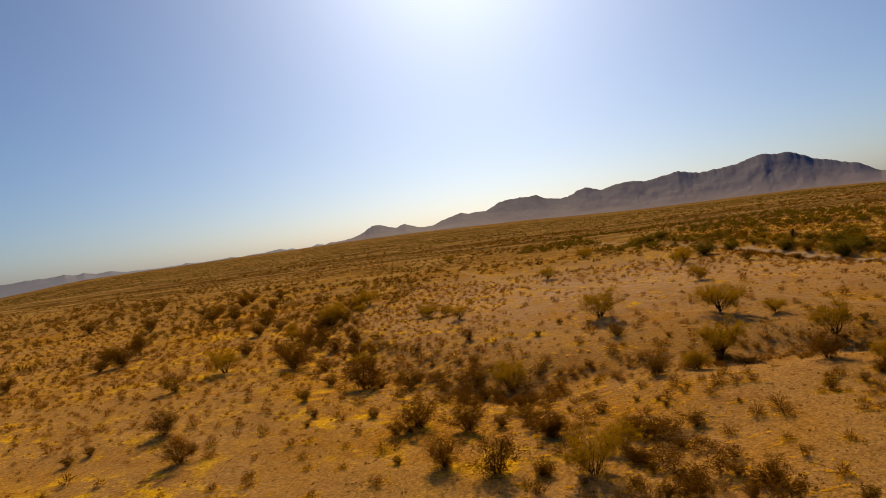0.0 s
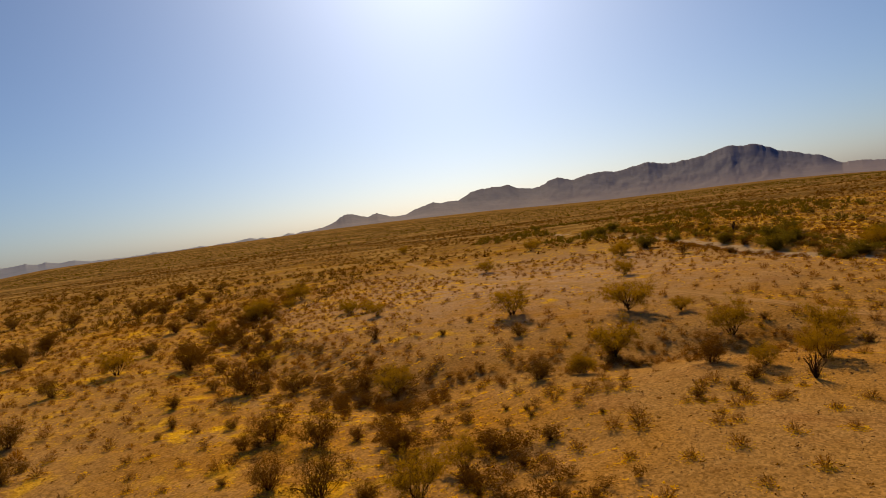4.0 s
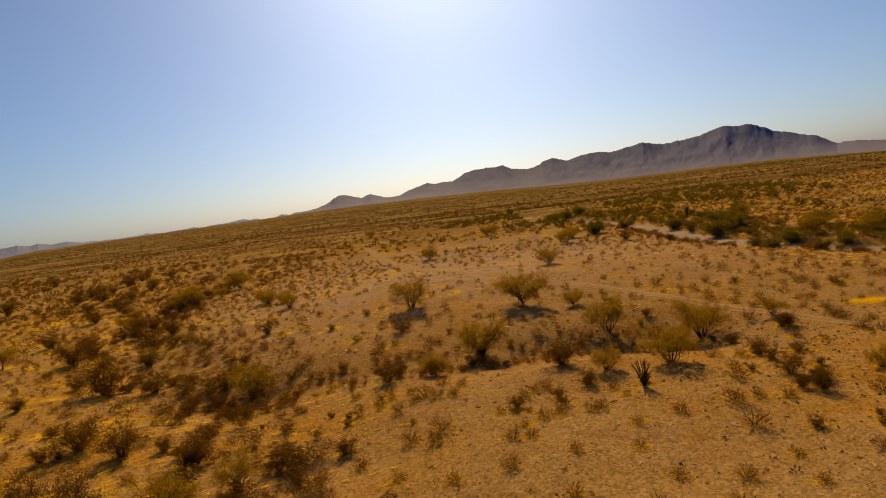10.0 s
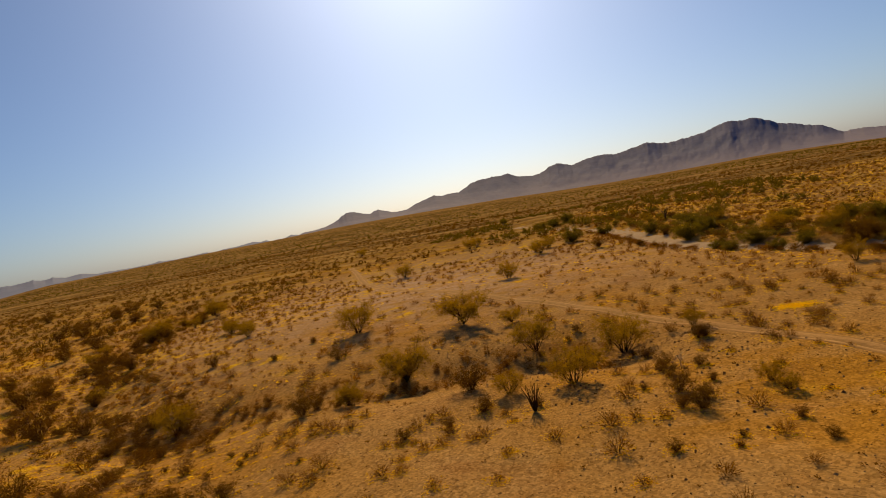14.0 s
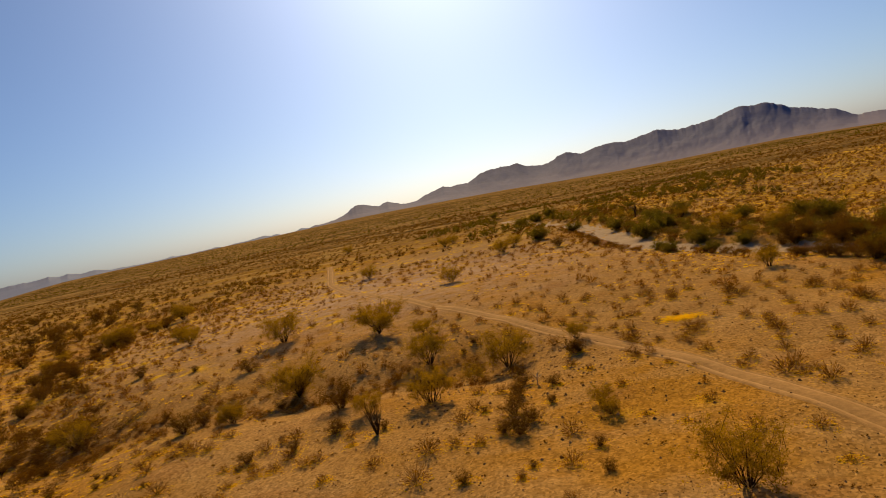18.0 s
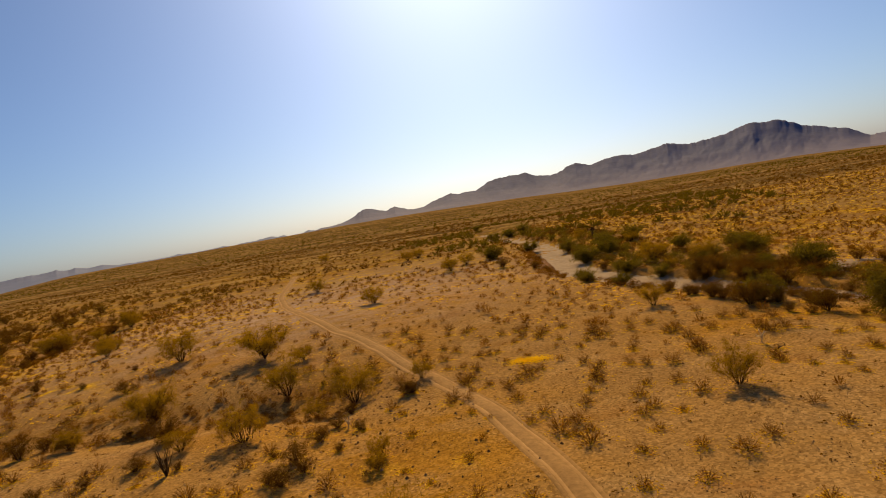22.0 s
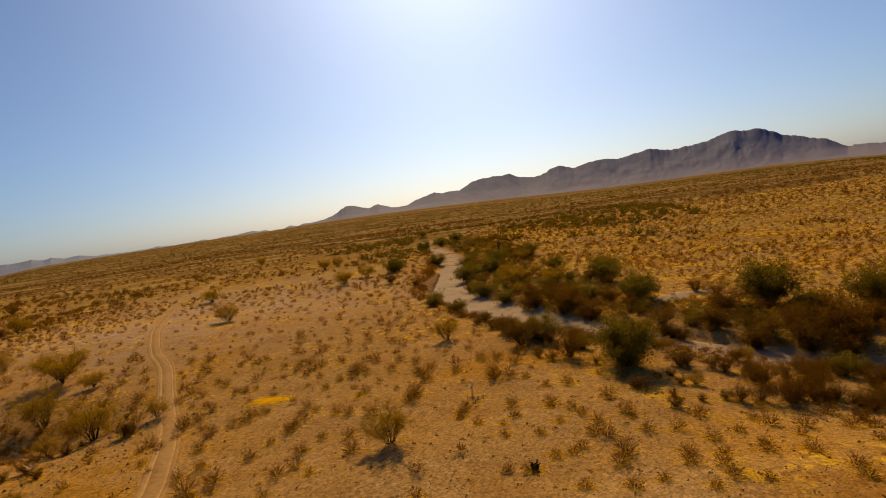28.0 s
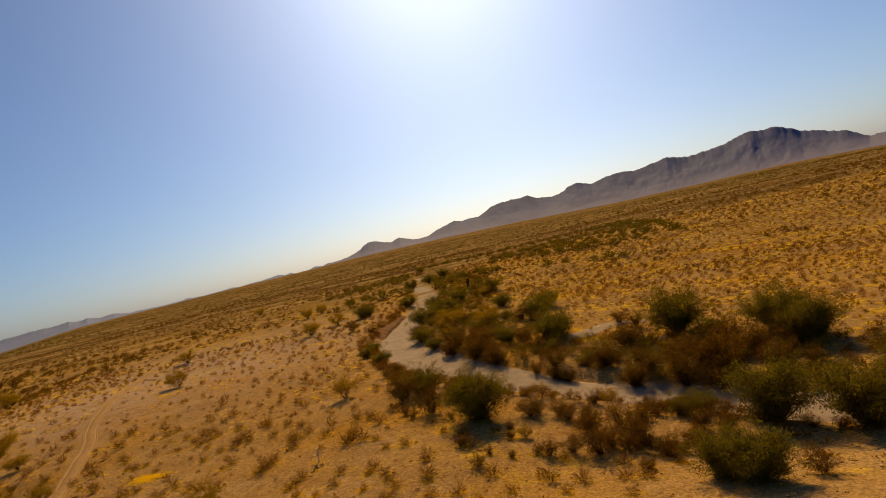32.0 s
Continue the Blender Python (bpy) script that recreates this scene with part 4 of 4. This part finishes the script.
for x, y, w in [(11.9, 45.6, 1.5)]:
    grow(ocotillo, x, y, w)

# a pale cholla, a bleached snag and a charred stump
def cholla(x, y, s):
    rng = np.random.default_rng(int(x * 10))
    root = new("cholla_cactus")
    V, F = [], []
    tube(V, F, bent(rng, (0, 0, -0.05), (0, 0, 0.45), 3, 0.04), 0.045, 0.035, 6)
    mesh_object("stem", np.array(V), F, PALE, root)
    for i in range(9):
        az, V, F = i * 0.8, [], []
        tip = np.array([0.45 * math.cos(az) * rng.uniform(0.4, 1), 0.45 * math.sin(az) * rng.uniform(0.4, 1), rng.uniform(0.5, 1.0)])
        tube(V, F, bent(rng, (0, 0, 0.35), tip, 3, 0.08), 0.038, 0.03, 5)
        mesh_object("arm", np.array(V), F, PALE, root)
    root.matrix_world = pose(x, y, height1(x, y)) @ Matrix.Diagonal((s, s, s, 1))
    USED.append((x, y, s))
    return tagged(root, "pale bleached cholla cactus with short arms", "cactus")


cholla(58.8, 61.9, 1.35)
cholla(24.0, 52.2, 1.2)


def stump(x, y, s):
    rng = np.random.default_rng(5)
    root = new("burnt_stump")
    V, F = [], []
    tube(V, F, bent(rng, (0, 0, -0.08), (0.05, 0.02, 0.38), 3, 0.04), 0.24, 0.16, 8)
    mesh_object("trunk", np.array(V), F, CHAR, root)
    for i in range(6):
        az, V, F = i * 1.05, [], []
        tube(V, F, bent(rng, (0.1 * math.cos(az), 0.1 * math.sin(az), 0.02), (0.42 * math.cos(az), 0.42 * math.sin(az), rng.uniform(0.3, 0.65)), 3, 0.1), 0.13, 0.04, 6)
        mesh_object("branch", np.array(V), F, CHAR, root)
    root.matrix_world = pose(x, y, height1(x, y)) @ Matrix.Diagonal((s, s, s, 1))
    USED.append((x, y, s))
    return tagged(root, "small charred black stump on gravel", "stump")


stump(64.2, 46.3, 0.8)


def snag(x, y, s):
    rng = np.random.default_rng(8)
    root = new("dead_tree")
    V, F = [], []
    tube(V, F, bent(rng, (0, 0, -0.05), (0.15, 0, 0.8), 4, 0.04), 0.07, 0.04, 6)
    mesh_object("trunk", np.array(V), F, CHAR, root)
    for i in range(7):
        az, V, F = i * 0.95, [], []
        b0 = np.array([0.05, 0, 0.3 + 0.07 * i])
        tube(V, F, bent(rng, b0, b0 + np.array([0.45 * math.cos(az), 0.45 * math.sin(az), 0.25]), 3, 0.08), 0.035, 0.012, 4)
        mesh_object("limb", np.array(V), F, CHAR, root)
    root.matrix_world = pose(x, y, height1(x, y)) @ Matrix.Diagonal((s, s, s, 1))
    USED.append((x, y, s))
    return tagged(root, "dark leafless dead tree in the thicket", "dead tree")


snag(53.7, 192.0, 4.0)


def fallen_branch(x, y, s):
    """A crooked dead limb lying on the gravel, with side twigs."""
    rng = np.random.default_rng(12)
    root = new("fallen_branch")
    V, F = [], []
    line = bent(rng, (-0.5, -0.3, 0.05), (0.5, 0.35, 0.10), 6, 0.09)
    tube(V, F, line, 0.06, 0.025, 6)
    mesh_object("limb", np.array(V), F, CHAR, root)
    for k in (2, 3, 4, 5):
        V, F = [], []
        tube(V, F, bent(rng, line[k], line[k] + np.array([rng.uniform(-0.3, 0.3), rng.uniform(0.1, 0.4), rng.uniform(0.0, 0.3)]), 3, 0.1), 0.03, 0.01, 5)
        mesh_object("twig", np.array(V), F, CHAR, root)
    root.matrix_world = pose(x, y, height1(x, y)) @ Matrix.Diagonal((s, s, s, 1))
    USED.append((x, y, s))
    return tagged(root, "crooked dark fallen branch lying on gravel", "branch")


fallen_branch(59.5, 59.7, 0.9)

# ---------------------------------------------------------------- scattered growth
RNG = np.random.default_rng(77)


def scatter(n, x0, x1, y0, y1, gap=0.0, clear_track=1.9, clear_wash=4.2):
    """Places at random in a box, off the track and the wash and away from the placed plants."""
    P = np.column_stack([RNG.uniform(x0, x1, n), RNG.uniform(y0, y1, n)])
    ok = (far_from(P[:, 0], P[:, 1], TRACK_PTS[::3]) > clear_track) & (far_from(P[:, 0], P[:, 1], WASH_PTS[::3]) > clear_wash)
    if gap:
        U = np.array([(u[0], u[1]) for u in USED])
        W = np.array([u[2] for u in USED])
        d = np.hypot(P[:, None, 0] - U[None, :, 0], P[:, None, 1] - U[None, :, 1])
        ok &= (d > gap + 0.45 * W[None]).all(1)
    P = P[ok]
    if gap:
        keep, cell = [], {}
        for x, y in P:
            c = (int(x // gap), int(y // gap))
            near = [q for a in (-1, 0, 1) for b in (-1, 0, 1) for q in cell.get((c[0] + a, c[1] + b), ())]
            if all((x - q[0]) ** 2 + (y - q[1]) ** 2 > gap * gap for q in near):
                cell.setdefault(c, []).append((x, y))
                keep.append((x, y))
        P = np.array(keep)
    return P


def patchy(P, scale, cut, seed):
    v = np.array([noise.noise((x * scale, y * scale, seed)) for x, y in P])
    return P[v > cut]


def spread(name, P, sizes, shapes, mat, label, category, tall=1.0, sink=0.02):
    """Very many small things as one mesh."""
    Z = height(P[:, 0], P[:, 1]) - sink
    VV, FF, base = [], [], 0
    pick = RNG.integers(0, len(shapes), len(P))
    for k, (sv, sf) in enumerate(shapes):
        m = np.where(pick == k)[0]
        if not len(m):
            continue
        a, s = RNG.uniform(0, 2 * math.pi, len(m)), sizes[m]
        c, d = np.cos(a) * s, np.sin(a) * s
        X = P[m, 0, None] + c[:, None] * sv[None, :, 0] - d[:, None] * sv[None, :, 1]
        Y = P[m, 1, None] + d[:, None] * sv[None, :, 0] + c[:, None] * sv[None, :, 1]
        H = Z[m, None] + (s * tall * RNG.uniform(0.8, 1.2, len(m)))[:, None] * sv[None, :, 2]
        VV.append(np.stack([X, Y, H], -1).reshape(-1, 3))
        FF.append((sf[None] + base + len(sv) * np.arange(len(m))[:, None, None]).reshape(-1, sf.shape[1]))
        base += len(m) * len(sv)
    ob = mesh_object(name, np.concatenate(VV), np.concatenate(FF), mat)
    return tagged(ob, label, category, kind="stuff")


# bushes crowd the gully and both banks of the wash
def along(pts, n, near, far, side, y0, y1, seed):
    rng = np.random.default_rng(seed)
    d = np.gradient(pts, axis=0)
    nrm = np.stack([d[:, 1], -d[:, 0]], 1) / np.linalg.norm(d, axis=1)[:, None]
    k = rng.integers(0, len(pts), n * 4)
    s = rng.choice([-1, 1], n * 4) if side == 0 else np.full(n * 4, side)
    P = pts[k] + nrm[k] * (s * rng.uniform(near, far, n * 4))[:, None]
    P = P[(P[:, 1] > y0) & (P[:, 1] < y1) & (far_from(P[:, 0], P[:, 1], WASH_PTS[::3]) > 4.7)]
    return P[:n]


for n, (x, y) in enumerate(np.concatenate([along(GULLY_PTS, 28, 0.0, 7.0, 0, 12, 150, 3), along(TRENCH_PTS, 6, 0.0, 5.0, 0, 40, 80, 6)])):
    grow(dark_bush if n % 4 else creosote, x, y, 1.1 + 2.0 * ((n * 37) % 50) / 50)
for n, (x, y) in enumerate(along(WASH_PTS, 44, 5.0, 20.0, 1, 60, 230, 4)):
    grow((dark_bush, dark_bush, green_bush, creosote)[n % 4], x, y, 1.5 + 2.4 * ((n * 29) % 50) / 50, 0.9)
for n, (x, y) in enumerate(along(WASH_PTS, 6, 4.4, 7.5, -1, 40, 120, 5)):
    grow(dark_bush, x, y, 0.9 + 1.1 * ((n * 29) % 50) / 50, 0.85)

for n, (x, y) in enumerate(along(WASH_PTS, 9, 4.6, 7.5, -1, 132, 182, 9)):
    grow(dark_bush, x, y, 1.8 + 0.3 * (n % 4), 0.9)

# lower growth fills in between them
def crowd(name, pts, n, near, far, side, y0, y1, seed, lo, hi, mat, label):
    P = along(pts, n, near, far, side, y0, y1, seed)
    spread(name, P, RNG.uniform(lo, hi, len(P)), bushy, mat, label, "bushes", 0.85)


twiggy = [brush(81 + s, 64, 0.66, 0.020) for s in range(5)]
wisps = [brush(171 + s, 5, 0.5, 0.11) for s in range(5)]
bushy = [fan_shrub(181 + s, 9, 1.0, 0.75, 2, 0.042, 0.08, 7, 0.012, wide=0.4, low=True)[1] for s in range(4)]
feathery = [brush(91 + s, 20, 0.62, 0.05) for s in range(4)]
tussock = [brush(101 + s, 12, 0.6, 0.09) for s in range(4)]

# small shrubs near the path stand as things of their own
near_spots = scatter(3000, -45, 98, 26, 84, 2.9)
near_spots = near_spots[np.argsort(near_spots[:, 1])]
for n, (x, y) in enumerate(near_spots[:90]):
    grow(bursage, x, y, 0.75 + 0.6 * ((n * 61) % 100) / 100, 0.95)

under = scatter(900, -70, 130, -45, 27, 3.2)
spread("near_shrubs", under, RNG.uniform(0.6, 1.3, len(under)), [fuzz(85 + s) for s in range(4)], DRY, "small brown shrubs on the gravel flat", "shrubs", 0.9)
crowd("gully_brush", GULLY_PTS, 300, 0.0, 9.0, 0, 14, 190, 13, 0.8, 2.2, BROWN, "low brown brush crowding the gully")
crowd("gully_thicket", GULLY_PTS, 70, 0.0, 6.0, 0, 16, 64, 23, 1.2, 2.6, BROWN, "dense dark brush on the gully floor")
crowd("trench_brush", TRENCH_PTS, 170, 0.0, 4.5, 0, 40, 80, 25, 0.6, 1.4, DRY, "low red-brown brush in the shallow trench")
crowd("wash_thicket", WASH_PTS, 34, 5.5, 16.0, 1, 62, 140, 24, 1.6, 3.0, DEEP, "dark green thicket beside the wash")
crowd("wash_brush", WASH_PTS, 480, 4.2, 22.0, 1, 50, 250, 14, 0.9, 2.2, BROWN, "low brown brush on the bank of the wash")
crowd("green_wash_brush", WASH_PTS, 230, 4.7, 19.0, 1, 60, 290, 15, 1.3, 2.8, GREEN, "low green brush on the bank of the wash")
crowd("bank_brush", WASH_PTS, 300, 4.7, 7.6, -1, 40, 200, 16, 0.8, 1.6, DRY, "hedge of dry brush along the near bank")

crowd("wash_hedge", WASH_PTS, 90, 5.0, 7.5, -1, 76, 108, 26, 1.1, 1.9, BROWN, "hedge of low brown bushes above the sandy wash")

rest = np.concatenate([near_spots[90:], scatter(1600, -150, -45, 4, 62, 2.8), scatter(700, 98, 170, 25, 62, 2.6), scatter(14000, -110, 150, 62, 175, 1.9)])
bare = np.hypot((rest[:, 0] + 8) / 40, (rest[:, 1] - 112) / 32) + 0.35 * RNG.uniform(-1, 1, len(rest))
rest = rest[(bare > 1) | (RNG.uniform(0, 1, len(rest)) < 0.35)]
spread("shrub_scatter", rest, 0.6 + 1.3 * RNG.uniform(0, 1, len(rest)) ** 1.7, twiggy, DRY, "countless small brown shrubs on the flat", "shrubs", 0.9)

flat = patchy(scatter(30000, -420, 420, 165, 620, 3.2), 0.035, -0.12, 5.0)
spread("creosote_flat", flat, RNG.uniform(1.3, 2.5, len(flat)), feathery, BROWN, "far flat of evenly spaced brown shrubs", "shrubs", 0.85)
right_flat = scatter(22000, 95, 330, 60, 170, 1.9)
spread("shrub_flat", right_flat, RNG.uniform(0.8, 1.5, len(right_flat)), feathery, DRY, "flat of evenly spaced brown shrubs", "shrubs", 0.9)
mid_flat = patchy(scatter(40000, 20, 430, 150, 330, 2.1), 0.05, -0.38, 5.0)
spread("brush_flat", mid_flat, RNG.uniform(0.9, 1.8, len(mid_flat)), feathery, DRY, "flat of low brown brush beyond the wash", "shrubs", 0.85)
left_flat = scatter(5000, -330, -100, 60, 170, 2.8)
spread("shrub_plain", left_flat, RNG.uniform(0.9, 1.7, len(left_flat)), twiggy, BROWN, "plain of evenly spaced brown shrubs", "shrubs", 0.9)

far_flat = scatter(11000, -1500, 1500, 600, 1900)
spread("far_brush", far_flat, RNG.uniform(2.5, 5.0, len(far_flat)), [mound(111 + s, 6, 0.3, 0.6) for s in range(3)], DEEP,
       "distant brush fading toward the mountains", "shrubs", 0.7)

thicket = patchy(scatter(2500, -260, -62, 95, 270, 3.0), 0.03, -0.02, 8.0)
spread("dark_thicket", thicket, RNG.uniform(1.8, 3.6, len(thicket)), twiggy, BROWN, "dark brown thicket on the low plain", "bushes", 0.9)
band2 = patchy(scatter(5000, -330, 330, 190, 700, 5.0), 0.012, 0.12, 6.0)
spread("olive_brush", band2, RNG.uniform(2.0, 4.0, len(band2)), [mound(125 + s, 26, 0.15, 0.7) for s in range(3)], BROWN,
       "distant brown bushes scattered over the plain", "bushes", 0.8)
band = patchy(scatter(1800, -35, 130, 215, 420, 5.0), 0.02, -0.05, 4.0)
spread("green_brush", band, RNG.uniform(3.0, 6.0, len(band)), [brush(121 + s, 60, 0.66, 0.035) for s in range(3)], DEEP,
       "distant band of green trees along the wash", "trees", 0.8)

grass = patchy(scatter(60000, -160, 230, 8, 230, 0, 1.3, 3.6), 0.16, 0.24, 2.0)
grass = grass[np.hypot((grass[:, 0] - 42) / 48, (grass[:, 1] - 42) / 34) > 1]
spread("dry_grass", grass, RNG.uniform(0.25, 0.7, len(grass)), tussock, STRAW, "patches of short dry yellow grass", "grass", 0.5)

gully_grass = along(GULLY_PTS, 2600, 0.0, 10.0, 0, 12, 120, 41)
spread("gully_grass", gully_grass, RNG.uniform(0.25, 0.7, len(gully_grass)), tussock, STRAW, "dry yellow grass on the gully floor", "grass", 0.45)

# straw gathers at the feet of the placed plants
drawn = [(x, y, w) for x, y, w in USED if noise.noise((x * 0.06, y * 0.06, 3.0)) > -0.28]
feet = np.array([(x + (0.4 + w) * a, y + (0.4 + w) * b) for x, y, w in drawn for a, b in RNG.normal(0, 0.30, (84, 2))])
spread("straw_litter", feet, RNG.uniform(0.2, 0.6, len(feet)), wisps, STRAW, "yellow straw lying round the feet of bushes", "straw", 0.3)

some = patchy(rest[(rest[:, 1] < 150) & (rest[:, 0] > -90)], 0.06, -0.08, 3.0)
plain = scatter(26000, -170, -30, 42, 175, 1.75)
spread("plain_shrubs", plain, 0.5 + 0.8 * RNG.uniform(0, 1, len(plain)) ** 1.5, twiggy, DRY, "dense small brown shrubs on the yellow plain", "shrubs", 0.9)
some = np.concatenate([some, plain])
feet = np.concatenate([some + RNG.normal(0, 0.5, some.shape) for _ in range(9)] + [plain + RNG.normal(0, 0.7, plain.shape) for _ in range(6)])
spread("yellow_straw", feet, RNG.uniform(0.2, 0.55, len(feet)), wisps, STRAW, "tufts of yellow straw under the small shrubs", "straw", 0.3)

tall_grass = scatter(22000, 40, 340, 84, 330, 0, 1.3, 6.0)
spread("yellow_grass", tall_grass, RNG.uniform(0.4, 1.1, len(tall_grass)), tussock, STRAW, "dry yellow grass between the shrubs", "grass", 0.45)

litter = scatter(5000, -110, 115, 12, 120, 0, 1.2, 3.5)
spread("dead_tufts", litter, RNG.uniform(0.2, 0.55, len(litter)), tussock, BROWN, "small dead brown tufts between the stones", "tufts", 0.6)

blossom = np.array([38.3, 65.3]) + RNG.normal(0, 1, (1300, 2)) * np.array([1.1, 0.55])
spread("yellow_flowers", blossom, RNG.uniform(0.2, 0.42, len(blossom)), wisps, YELLOW, "bright yellow patch of small flowers", "flowers", 0.5)


def pebble(seed):
    rng = np.random.default_rng(seed)
    v = np.array([(1, 0, -0.3), (-1, 0, -0.3), (0, 1, -0.3), (0, -1, -0.3), (0.1, 0, 0.8)], float) * 0.5 * rng.uniform(0.6, 1.2, (5, 1))
    f = np.array([(0, 2, 4), (2, 1, 4), (1, 3, 4), (3, 0, 4)])
    return v, f


stones = patchy(scatter(115000, -60, 108, 14, 80, 0, 1.0, 3.4), 0.07, -0.35, 9.0)
spread("gravel", stones, 0.045 + 0.15 * RNG.uniform(0, 1, len(stones)) ** 3.4, [pebble(131 + s) for s in range(5)], STONE,
       "scattered dark stones and gravel on the soil", "stones", 0.8, 0.0)


rocks = np.concatenate([np.array([24, 56]) + RNG.normal(0, 1, (900, 2)) * np.array([9, 9]), np.array([14, 66]) + RNG.normal(0, 1, (420, 2)) * np.array([14, 5]), np.array([-30, 62]) + RNG.normal(0, 1, (260, 2)) * np.array([12, 9])])
spread("rock_rubble", rocks, 0.15 + 0.32 * RNG.uniform(0, 1, len(rocks)) ** 2, [pebble(141 + k) for k in range(5)], STONE,
       "dark broken rocks on the slope of the terrace", "rocks", 0.8, 0.0)
